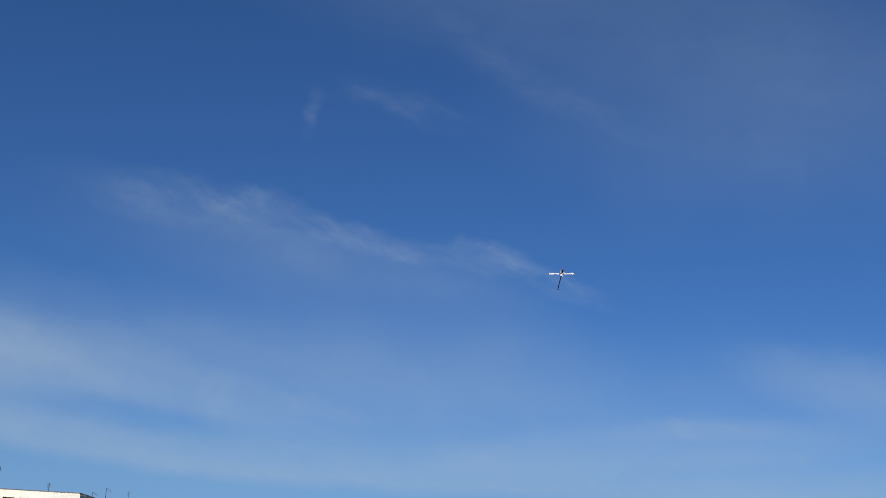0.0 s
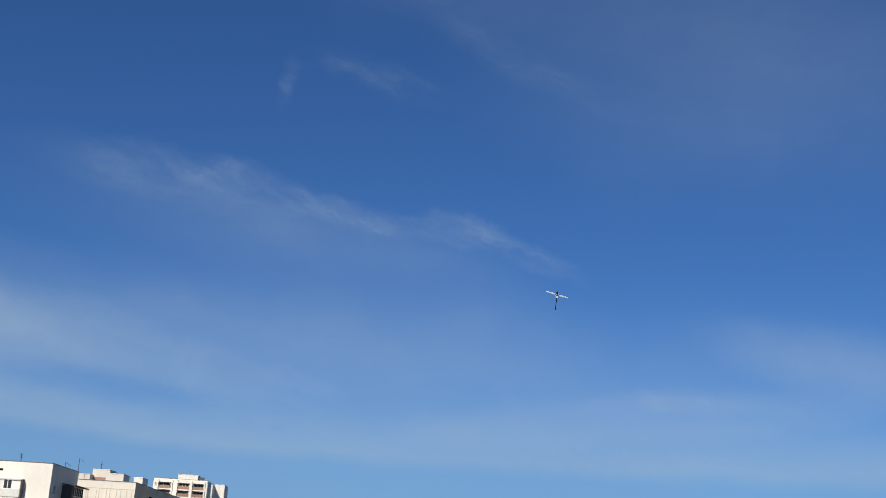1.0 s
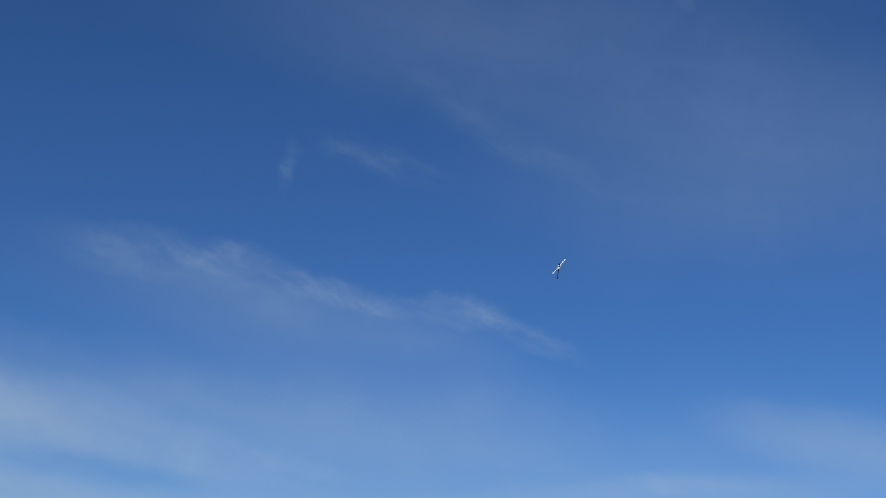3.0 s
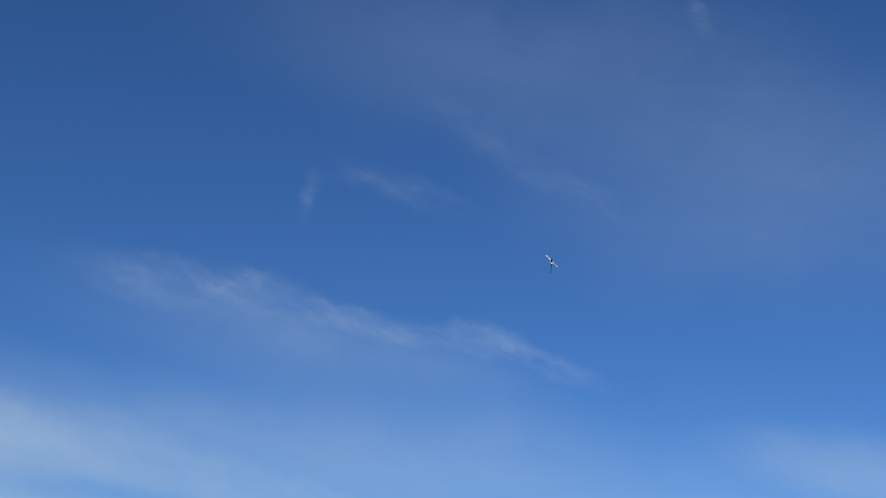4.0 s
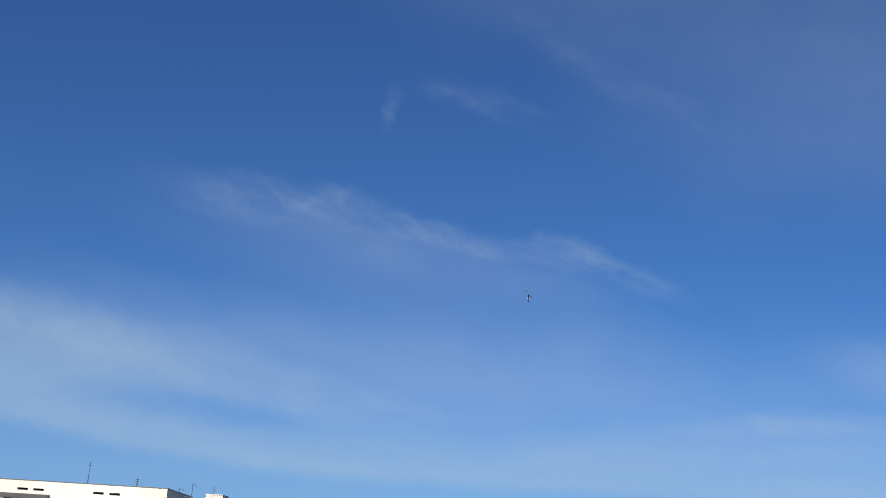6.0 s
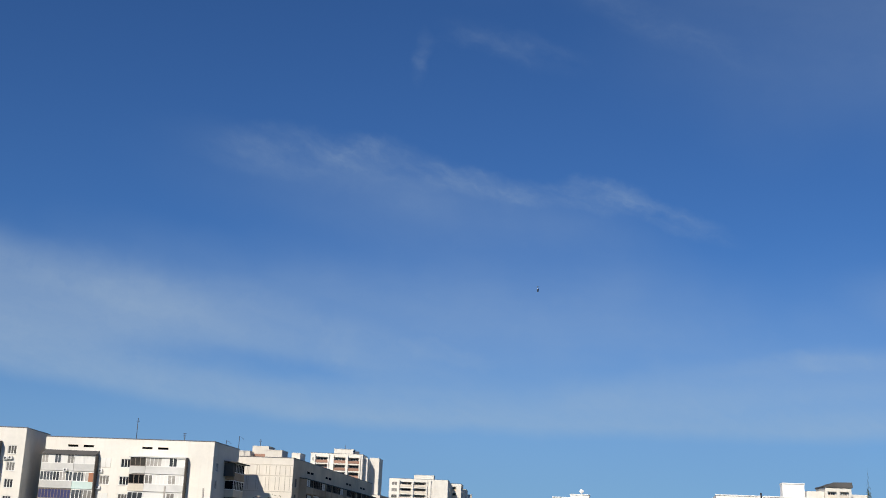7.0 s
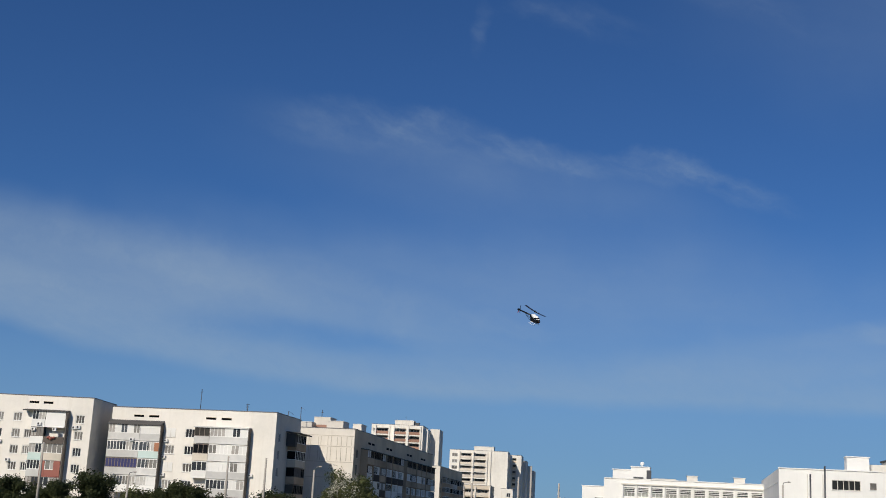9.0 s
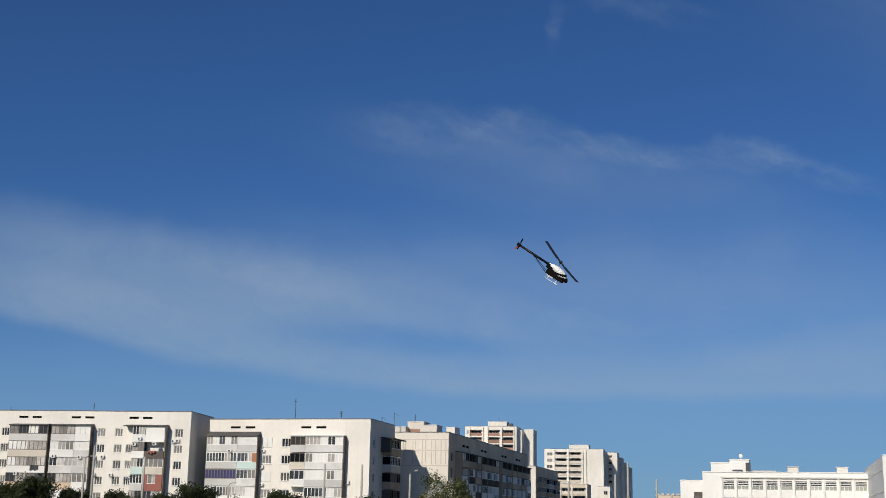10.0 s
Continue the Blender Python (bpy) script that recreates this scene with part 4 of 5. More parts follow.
    for z in (7.0, 4.0):
        add_window(b, Matrix.Translation((0, 1.35, 0)), -1.0, z + 0.4, 1.6, 1.3, 2, M_DARKFRAME)

    # the wing that stands forward
    w = thing("school_wing", pose(58.8, 192.0, 0, 0, 0, -13), "white forward school wing with blank end wall and wide windows", "building")
    top = 12.8
    holes = []
    wl = []
    for z in (10.6, 7.25, 3.9):
        wl += [(10.1, z, 4.3, 1.55, 5, M_SCHOOLTRIM, M_SCHOOLGLASS), (14.1, z, 0.95, 1.0, 1, M_DARKFRAME, M_DIMGLASS),
               (19.5, z, 4.3, 1.55, 5, M_SCHOOLTRIM, M_SCHOOLGLASS)]
    bm = bmesh.new()
    pierced(bm, FRONT, 0, 34, -0.5, top, [rect(a, z, ww, h) for a, z, ww, h, *_ in wl] + [(5.0, 5.8, 3.2, 4.7)], 0.2)
    box(bm, 0.0, 34, 0.25, 46, -0.5, top - 0.45)
    quad(bm, ((0, 0.25, -0.5), (0, 0, -0.5), (0, 0, top), (0, 0.25, top)))
    box(bm, 0, 0.25, 0.25, 46, top - 0.45, top)
    box(bm, -0.08, 34, -0.12, 0.3, top, top + 0.15)
    part("wall", bm, M_SCHOOL, w)
    build_windows(w, FRONT, wl)
    bm = bmesh.new()
    quad(bm, ((5.0, 0.18, 3.2), (5.8, 0.18, 3.2), (5.8, 0.18, 4.7), (5.0, 0.18, 4.7)))
    part("pane", bm, M_DARKFRAME, w, "small brown shuttered window")
    for z in (11.0, 7.7, 4.4):
        for k in range(12):
            add_window(w, Matrix.Rotation(-math.pi / 2, 4, "Z"), -3.0 - 3.3 * k, z, 1.9, 0.35, 2, M_DARKFRAME)
    for x in (4.3, 6.6):
        bm = bmesh.new()
        tube(bm, ((x, -0.12, 0), (x, -0.12, 12.1)), 0.07, 6)
        part("downpipe", bm, M_SCHOOLTRIM, w)
    bm = bmesh.new()
    box(bm, 0.02, 7.6, -0.03, 0, 7.0, 7.06)
    part("wall_joint", bm, M_SCHOOLTRIM, w)
    block_box(w, "roof_housing", M_SCHOOL, 10.6, 14.0, 3, 6, 12.3, 15.3, "white rooftop housing with a dark cap")
    # far block behind the wing, with a dark roof that slopes on one side
    b, rows = tower("tower_block", pose(177.0, 420.0, 0, 0, 0, -9), "cream distant block with a dark sloping roof",
                    -9.0, 0, 14, 30.6, 2.8, [(-6.6, 3.0, "loggia"), (-2.4, 3.0, "loggia")], M_TAN)
    bm = bmesh.new()
    box(bm, -9.4, 0.4, -0.4, 14.4, 30.65, 31.2)
    lo = [bm.verts.new(p) for p in ((-9.4, -0.4, 30.7), (-9.4, 14.4, 30.7), (0.4, -0.4, 31.2), (0.4, 14.4, 31.2), (-6.0, -0.2, 32.4), (-6.0, 14.2, 32.4), (0.2, -0.2, 32.6), (0.2, 14.2, 32.6))]
    for f in ((0, 4, 5, 1), (4, 6, 7, 5), (6, 2, 3, 7), (0, 2, 6, 4), (1, 5, 7, 3)):
        bm.faces.new([lo[i] for i in f])
    part("roof", bm, M_ROOF, b, "dark sheet roof")
    bm = bmesh.new()
    box(bm, -15.0, -9.02, 2, 13, -0.5, 29.2)
    box(bm, 0.02, 6.0, 2, 13, -0.5, 28.6)
    part("side_section", bm, M_TOWER, b, "lower pale side section")


M_SCHOOLGLASS = surface("school_glass", (0.035, 0.035, 0.033), rough=0.3, amount=0.3, grain=1.0, vary=0.3, spec=0.2)
block_west()
block_centre()
block_rear()
towers()
school()


# ---------------------------------------------------------------- posts
def lamp_post(x, y, h, lamp, dark):
    z = ground_height(x, y)
    p = thing("street_post", pose(x, y, z, 0, 0, random.uniform(-40, 40)),
              ("dark steel" if dark else "grey concrete") + " street post at the edge of the field", "post", "street posts")
    bm = bmesh.new()
    tube(bm, ((0, 0, -0.3), (0, 0, h * 0.5), (0, 0, h)), (0.19, 0.15, 0.11) if not dark else (0.13, 0.12, 0.11), 10)
    part("pole", bm, M_STEEL if dark else M_POST, p)
    bm = bmesh.new()
    tube(bm, ((0, 0, -0.3), (0, 0, 0.35)), (0.3, 0.24), 10)
    part("base", bm, M_POST, p)
    if lamp:
        bm = bmesh.new()
        tube(bm, ((0, 0, h - 0.1), (0.12, 0, h + 0.3), (0.6, 0, h + 0.45)), 0.04, 6)
        part("arm", bm, M_STEEL, p)
        bm = bmesh.new()
        bmesh.ops.create_uvsphere(bm, u_segments=10, v_segments=6, radius=0.2,
                                  matrix=Matrix.Translation((0.8, 0, h + 0.44)) @ Matrix.Diagonal((1.2, 0.6, 0.45, 1)))
        part("lamp_head", bm, M_POST, p)


for x, y, topz, lamp, dark in ((-52.5, 158, 10.4, 0, 0), (-45.8, 158, 9.1, 0, 0), (-35.1, 160, 5.6, 1, 0), (-22.3, 158, 8.6, 0, 0),
                               (-17.5, 158, 8.6, 0, 0), (-11.6, 162, 7.6, 1, 0), (8.9, 158, 6.9, 0, 0), (14.8, 158, 7.9, 0, 0),
                               (16.4, 158, 9.4, 0, 0), (20.0, 158, 7.4, 0, 0), (22.9, 165, 5.6, 0, 0), (48.9, 158, 8.7, 1, 0),
                               (52.5, 158, 10.3, 0, 1), (54.4, 158, 11.4, 0, 1), (-55.0, 162, 8.8, 1, 0)):
    lamp_post(x, y, topz - ground_height(x, y), lamp, dark)


# ---------------------------------------------------------------- trees and bushes
def tree_mesh(seed, h, spread, leaf_mat, stems=5, leaves=2600, size=0.14, low=0.12):
    rnd = random.Random(seed)
    trunk = bmesh.new()
    tips = []
    for s in range(stems):
        a = s * math.tau / stems + rnd.uniform(-0.5, 0.5)
        r = spread * rnd.uniform(0.35, 0.95)
        z1 = h * rnd.uniform(0.5, 0.95)
        p0 = Vector((0.12 * math.cos(a), 0.12 * math.sin(a), -0.2))
        p1 = Vector((r * 0.35 * math.cos(a), r * 0.35 * math.sin(a), z1 * 0.45))
        p2 = Vector((r * 0.8 * math.cos(a + 0.2), r * 0.8 * math.sin(a + 0.2), z1 * 0.85))
        tube(trunk, (p0, p1, p2), (0.11, 0.07, 0.025), 6)
        tips += [p1.lerp(p2, rnd.uniform(0.2, 1.1)) for _ in range(3)]
        for _ in range(2):
            q = p1.lerp(p2, rnd.random())
            e = q + Vector((rnd.uniform(-1, 1), rnd.uniform(-1, 1), rnd.uniform(0.0, 0.9))) * spread * 0.4
            tube(trunk, (q, q.lerp(e, 0.5) + Vector((0, 0, 0.1)), e), (0.045, 0.03, 0.012), 5)
            tips += [e, q.lerp(e, 0.6)]
    for _ in range(6):
        a = rnd.uniform(0, math.tau)
        tips.append(Vector((spread * 0.7 * math.cos(a), spread * 0.7 * math.sin(a), h * rnd.uniform(low, 0.5))))
    crown = bmesh.new()
    rad = [spread * rnd.uniform(0.22, 0.46) for _ in tips]
    for _ in range(leaves):
        i = rnd.randrange(len(tips))
        d = Vector((rnd.gauss(0, 1), rnd.gauss(0, 1), rnd.gauss(0, 0.85))).normalized() * rad[i] * rnd.random() ** 0.45
        c = tips[i] + d
        if c.z < 0.05:
            c.z = rnd.uniform(0.05, 0.5)
        n = (d.normalized() + Vector((rnd.gauss(0, 0.6), rnd.gauss(0, 0.6), rnd.gauss(0.3, 0.6)))).normalized()
        u = n.orthogonal().normalized()
        u.rotate(Matrix.Rotation(rnd.uniform(0, 6.28), 3, n))
        v = n.cross(u)
        s = size * rnd.uniform(0.6, 1.5)
        crown.faces.new([crown.verts.new(c + u * (s * ax) + v * (s * ay) + n * (s * az_)) for ax, ay, az_ in
                         ((-1, 0, 0), (-0.1, -0.55, 0.12), (1, 0, -0.1), (0.1, 0.55, 0.12))])
    return mesh_of("trunk", trunk, M_BARK), mesh_of("crown", crown, leaf_mat)


KINDS = [tree_mesh(11, 4.6, 2.7, M_LEAF, 6, 5600), tree_mesh(23, 5.6, 2.9, M_LEAF, 6, 6400),
         tree_mesh(37, 3.4, 2.6, M_LEAF, 6, 4600), tree_mesh(41, 7.6, 4.2, M_LEAF2, 9, 14000, 0.15),
         tree_mesh(53, 4.2, 3.0, M_LEAF2, 6, 5200)]
KINDS.append(KINDS[4])
NAMES = ["dense dark green bush in front of the blocks", "round dark green tree in front of the blocks", "low dark green shrub on the field edge",
         "spreading green acacia with pale blossom and open crown", "olive green bush beside the dark trees",
         "tall slender olive green poplar behind the school"]
TREES = ((-53.5, 172, 0, 1.0), (-50.0, 174, 2, 1.0), (-47.2, 172, 0, 0.95), (-43.8, 176, 2, 0.9), (-39.9, 163, 1, 1.08), (-36.3, 172, 4, 1.0),
         (-33.0, 174, 0, 0.9), (-30.6, 168, 0, 0.95), (-27.9, 165, 1, 0.97), (-24.6, 164, 2, 1.0), (-17.9, 176, 0, 1.05), (-14.6, 178, 2, 1.1),
         (-11.8, 182, 4, 1.1), (-7.4, 186, 3, 1.13), (-3.4, 188, 4, 1.15), (0.2, 190, 0, 1.15), (3.4, 192, 0, 1.0), (6.6, 192, 2, 1.05), (9.5, 200, 2, 1.0),
         (15.2, 262, 0, 1.5), (18.2, 244, 0, 1.2), (21.6, 242, 0, 1.1), (25.2, 250, 1, 1.05), (29.0, 252, 1, 1.05), (32.4, 222, 0, 0.95), (30.6, 205, 2, 1.05),
         (58.0, 205, 0, 0.9), (49.0, 214, 2, 0.9), (-63.2, 166, 1, 1.22), (-67.6, 170, 1, 1.12), (-59.2, 170, 0, 1.05), (-72.0, 172, 0, 1.2), (-57.0, 178, 2, 1.0),
         (-26.4, 82, 0, 0.34), (-27.8, 84, 2, 0.36), (-29.5, 98, 2, 0.36), (-19.5, 100, 4, 0.28), (-36.5, 118, 2, 0.5), (-22.5, 128, 4, 0.5), (-23.0, 152, 4, 0.42), (-19.6, 164, 2, 0.75), (-21.2, 168, 0, 0.7), (-13.4, 166, 4, 0.7), (-9.6, 168, 2, 0.8), (-6.0, 170, 0, 0.75), (-2.4, 172, 2, 0.85),
         (1.4, 174, 0, 0.8), (4.6, 176, 2, 0.9), (-33.5, 160, 2, 0.7), (-43.2, 162, 4, 0.6), (-49.0, 164, 2, 0.65), (7.8, 182, 0, 0.85), (12.2, 196, 2, 1.0), (37.5, 222, 2, 0.8), (12.0, 225, 0, 1.0), (73.6, 186, 0, 1.9), (113.4, 260, 5, 1.0))


def blossom_mesh():
    """Loose clusters of pale petals on the sunlit side of the crown, also painting in leaf highlights."""
    rnd = random.Random(8)
    bm = bmesh.new()
    for _ in range(34):
        a, e = rnd.uniform(3.3, 4.9), rnd.uniform(0.0, 1.0)
        c = Vector((3.1 * math.cos(a) * math.cos(e), 3.1 * math.sin(a) * math.cos(e), 3.6 + 3.2 * math.sin(e)))
        for _ in range(16):
            p = c + Vector((rnd.gauss(0, 0.24), rnd.gauss(0, 0.24), rnd.gauss(0, 0.32)))
            u = Vector((rnd.gauss(0, 1), rnd.gauss(0, 1), rnd.gauss(0, 1))).normalized()
            v = u.orthogonal().normalized()
            r = rnd.uniform(0.06, 0.12)
            quad(bm, (p - u * r, p - v * r * 0.7, p + u * r, p + v * r * 0.7))
    return mesh_of("blossom", bm, M_BLOSSOM)


BLOSSOM = blossom_mesh()
for i, (x, y, k, s) in enumerate(TREES):
    t = thing("tree" if k in (1, 3, 5) else "bush", pose(x, y, ground_height(x, y) - 0.05, 0, 0, (i * 77) % 360) @ Matrix.Diagonal((s, s, s, 1) if k < 5 else (0.22, 0.22, 5.6, 1)),
              NAMES[k] if NAMES[k] else "", "tree" if k in (1, 3, 5) else "bush", "trees before the blocks")
    shared("trunk", KINDS[k][0], t, Matrix.Identity(4))
    shared("crown", KINDS[k][1], t, Matrix.Identity(4))
    if k == 3:
        shared("blossom", BLOSSOM, t, Matrix.Rotation(-radians((i * 77) % 360), 4, "Z"), "pale blossom clusters and leaf highlights")


def grass():
    rnd = random.Random(5)
    for name, mat, n, dry in (("dry_grass", M_DRY, 26000, True), ("green_grass", M_GRASS, 42000, False)):
        verts, faces = [], []
        made = 0
        while made < n:
            y = rnd.uniform(66, 104) if rnd.random() < 0.75 else rnd.uniform(104, 150)
            x = rnd.uniform(-0.42, 0.02) * y
            keep = 0.8 * noise.noise((x * 0.14, y * 0.14, 0.7)) + 1.5 * math.exp(-((x + 31) / 9.5) ** 2 - ((y - 80) / 9) ** 2) - 0.62
            if (keep > rnd.gauss(0, 0.12)) != dry:
                continue
            z = ground_height(x, y)
            clump = 0.5 + 0.9 * max(0.0, noise.noise((x * 0.6, y * 0.6, 4.0)) + 0.35)
            a = rnd.uniform(0, math.tau)
            h, w = rnd.uniform(0.16, 0.42) * clump, rnd.uniform(0.02, 0.055)
            dx, dy = math.cos(a) * w, math.sin(a) * w
            lx, ly = rnd.gauss(0, 0.12), rnd.gauss(0, 0.12)
            k = len(verts)
            verts += [(x - dx, y - dy, z - 0.05), (x + dx, y + dy, z - 0.05), (x + dx * 0.6 + lx, y + dy * 0.6 + ly, z + h), (x - dx * 0.2 + lx, y - dy * 0.2 + ly, z + h * 0.85)]
            faces.append((k, k + 1, k + 2, k + 3))
            made += 1
        me = bpy.data.meshes.new(name)
        me.from_pydata(verts, [], faces)
        me.materials.append(mat)
        tagged(new(name, me), "tufts of " + ("brown dry" if dry else "green") + " grass on the bank", "grass", kind="stuff")


grass()


# ---------------------------------------------------------------- parked cars
def car(x, y, rz, mat, label):
    z = ground_height(x, y)
    c = thing("parked_car", pose(x, y, z, 0, 0, rz), label, "car", "parked cars")
    prof = [(-2.1, 0.35), (-2.1, 0.8), (-1.95, 0.95), (-1.2, 1.0), (-0.6, 1.42), (0.7, 1.45), (1.35, 1.02), (2.05, 0.85), (2.12, 0.4)]
    bm = bmesh.new()
    sides = []
    for s, inset in ((-1, 1), (1, 1)):
        sides.append([bm.verts.new((px, s * (0.85 - (0.16 if pz > 1.2 else 0)), pz)) for px, pz in prof])
    n = len(prof)
    for i in range(n):
        bm.faces.new((sides[0][i], sides[0][(i + 1) % n], sides[1][(i + 1) % n], sides[1][i]))
    bm.faces.new(sides[0][::-1])
    bm.faces.new(sides[1])
    part("body", bm, mat, c)
    for s in (-1, 1):
        bm = bmesh.new()
        quad(bm, ((-1.05, s * 0.86, 1.0), (1.2, s * 0.86, 1.0), (0.66, s * 0.735, 1.38), (-0.58, s * 0.735, 1.38)))
        part("side_window", bm, M_VOID, c)
        for px in (-1.3, 1.3):
            bm = bmesh.new()
            bmesh.ops.create_cone(bm, cap_ends=True, segments=16, radius1=0.32, radius2=0.32, depth=0.2,
                                  matrix=Matrix.Translation((px, s * 0.8, 0.32)) @ Matrix.Rotation(math.pi / 2, 4, "X"))
            part("wheel", bm, M_VOID, c)


car(-14.6, 141, 80, H_WHITE, "white car parked behind the field")
car(-44.4, 182, 8, H_BLACK, "dark car parked before the block")


# ---------------------------------------------------------------- the model helicopter: nose to -y, 1.58 m rotor
def loft(bm, stations, n=16):
    """Egg-shaped sections: (y, half width, z low, z high)."""
    rings = []
    for y, w, lo, hi in stations:
        c, r = (lo + hi) / 2, (hi - lo) / 2
        rings.append([bm.verts.new((w * math.cos(k * math.tau / n), y, c + r * math.sin(k * math.tau / n))) for k in range(n)])
    for a, b in zip(rings, rings[1:]):
        for k in range(n):
            bm.faces.new((a[k], b[k], b[(k + 1) % n], a[(k + 1) % n])).smooth = True
    bm.faces.new(rings[0])
    bm.faces.new(rings[-1][::-1])


def helicopter():
    h = thing("model_helicopter", pose(20, 71, 23), "white black and red radio-controlled model helicopter in flight", "helicopter")
    bm = bmesh.new()
    rough = ((-0.34, 0.010, -0.10, -0.075), (-0.325, 0.032, -0.12, -0.045), (-0.28, 0.052, -0.13, 0.005), (-0.21, 0.066, -0.125, 0.055),
             (-0.12, 0.072, -0.10, 0.09), (-0.02, 0.068, -0.055, 0.105), (0.07, 0.052, -0.03, 0.10), (0.15, 0.032, 0.0, 0.08), (0.20, 0.018, 0.02, 0.065))
    ys = [r[0] for r in rough]
    fine = []
    for i in range(len(rough) - 1):
        for k in range(5 if i > 1 else 3):
            y = ys[i] + (ys[i + 1] - ys[i]) * k / (5 if i > 1 else 3)
            fine.append((y, *(float(np.interp(y, ys, [r[j] for r in rough])) for j in (1, 2, 3))))
    fine.append(rough[-1])
    loft(bm, fine, 72)
    bm.normal_update()
    for f in bm.faces:
        c = f.calc_center_median()
        # black window and belly, swept up towards the nose, under a white stripe
        edge = 0.030 - 0.3 * (c.y + 0.16)
        if c.y < 0.03 and c.z < edge and not -0.03 < c.z - edge + 0.045 < -0.012:
            f.material_index = 1
        if c.y < -0.05 and f.normal.z < -0.75:
            f.material_index = 2
    part("canopy", bm, (H_WHITE, H_BLACK, H_RED), h, "white canopy with black nose and red underside")
    bm = bmesh.new()
    for s in (-1, 1):
        box(bm, s * 0.045 - 0.004, s * 0.045 + 0.004, -0.25, 0.18, -0.16, 0.03)
    box(bm, -0.04, 0.04, -0.27, -0.08, -0.15, -0.10)
    box(bm, -0.04, 0.04, -0.05, 0.10, -0.165, -0.05)
    box(bm, -0.03, 0.03, 0.10, 0.24, -0.05, 0.06)
    part("side_frame", bm, H_BLACK, h, "black carbon frame and motor")
    bm = bmesh.new()
    box(bm, -0.055, 0.055, -0.02, 0.14, -0.185, -0.168)
    part("landing_tray", bm, H_WHITE, h, "white tray under the frame")
    bm = bmesh.new()
    tube(bm, ((0, 0.15, 0.03), (0, 0.6, 0.03), (0, 1.0, 0.03)), 0.026, 12)
    part("tail_boom", bm, H_BLACK, h)
    bm = bmesh.new()
    for s in (-1, 1):
        tube(bm, ((s * 0.045, 0.18, -0.15), (s * 0.012, 0.62, 0.02)), 0.007, 6)
    part("boom_brace", bm, H_BLACK, h)
    bm = bmesh.new()
    v0 = [(0, 0.90, 0.05), (0, 1.0, 0.03), (0, 1.05, -0.11), (0, 1.03, -0.115), (0, 0.98, -0.02)]
    for s in (-0.004, 0.004):
        vs = [bm.verts.new((s, y, z)) for _, y, z in v0]
        bm.faces.new(vs if s > 0 else vs[::-1])
    part("tail_fin", bm, H_RED, h, "red vertical tail fin")
    bm = bmesh.new()
    box(bm, -0.03, 0.03, 0.96, 1.04, 0.0, 0.06)
    part("tail_gearbox", bm, H_BLACK, h)
    bm = bmesh.new()
    tube(bm, ((0.02, 1.0, 0.03), (0.075, 1.0, 0.03)), 0.012, 8)
    for s in (-1, 1):
        box(bm, 0.062, 0.068, 0.985 , 1.015, 0.03 + (0.02 if s > 0 else -0.14), 0.03 + (0.14 if s > 0 else -0.02))
    part("tail_rotor", bm, H_BLACK, h)
    for s in (-1, 1):
        bm = bmesh.new()
        tube(bm, ((s * 0.095, -0.20, -0.22), (s * 0.095, -0.17, -0.235), (s * 0.095, 0.13, -0.235), (s * 0.095, 0.16, -0.228)), 0.007, 8)
        part("skid", bm, H_WHITE, h, "white landing skid")
    for y in (-0.13, 0.07):
        bm = bmesh.new()
        tube(bm, ((-0.095, y, -0.235), (-0.075, y, -0.185), (0, y, -0.165), (0.075, y, -0.185), (0.095, y, -0.235)), 0.007, 8)
        part("skid_strut", bm, H_WHITE, h)
    bm = bmesh.new()
    tube(bm, ((0, 0, 0.08), (0, 0, 0.22)), 0.008, 8)
    part("mast", bm, H_METAL, h)
    # main rotor, which turns on the mast
    bm = bmesh.new()
    tube(bm, ((0, 0, -0.02), (0, 0, 0.035)), (0.035, 0.03), 12)
    tube(bm, ((-0.13, 0, 0.005), (0.13, 0, 0.005)), 0.017, 10)
    rotor = part("main_rotor", bm, H_BLACK, h, "two-bladed main rotor head")
    rotor.matrix_basis = pose(0, 0, 0.215)
    for s in (-1, 1):
        bm = bmesh.new()
        pts = [(0.12, -0.015, 0.02, 0.0), (0.17, -0.040, 0.042, 0.003), (0.45, -0.040, 0.042, 0.014), (0.70, -0.040, 0.042, 0.029)]
        tip = [(0.70, -0.040, 0.042, 0.029), (0.78, -0.040, 0.042, 0.035), (0.79, -0.025, 0.042, 0.036)]
        for row, mi in ((pts, 0), (tip, 0)):
            up = [[bm.verts.new((s * x, s * a, z + 0.005)), bm.verts.new((s * x, s * b, z + 0.002))] for x, a, b, z in [(r[0], r[1], r[2], r[3]) for r in row]]
            dn = [[bm.verts.new((s * x, s * a, z - 0.003)), bm.verts.new((s * x, s * b, z - 0.002))] for x, a, b, z in [(r[0], r[1], r[2], r[3]) for r in row]]
            for (a, b), (c, d) in zip(up, up[1:]):
                bm.faces.new((a, c, d, b)).material_index = mi
            for (a, b), (c, d) in zip(dn, dn[1:]):
                bm.faces.new((b, d, c, a)).material_index = 1
            for (u0, d0), (u1, d1) in zip(zip(up, dn), zip(up[1:], dn[1:])):
                bm.faces.new((u0[0], d0[0], d1[0], u1[0])).material_index = mi
                bm.faces.new((u0[1], u1[1], d1[1], d0[1])).material_index = mi
        part("blade", bm, (H_GREY, H_WHITE), rotor, "rotor blade, black above and white below")
    return h, rotor


heli, heli_rotor = helicopter()

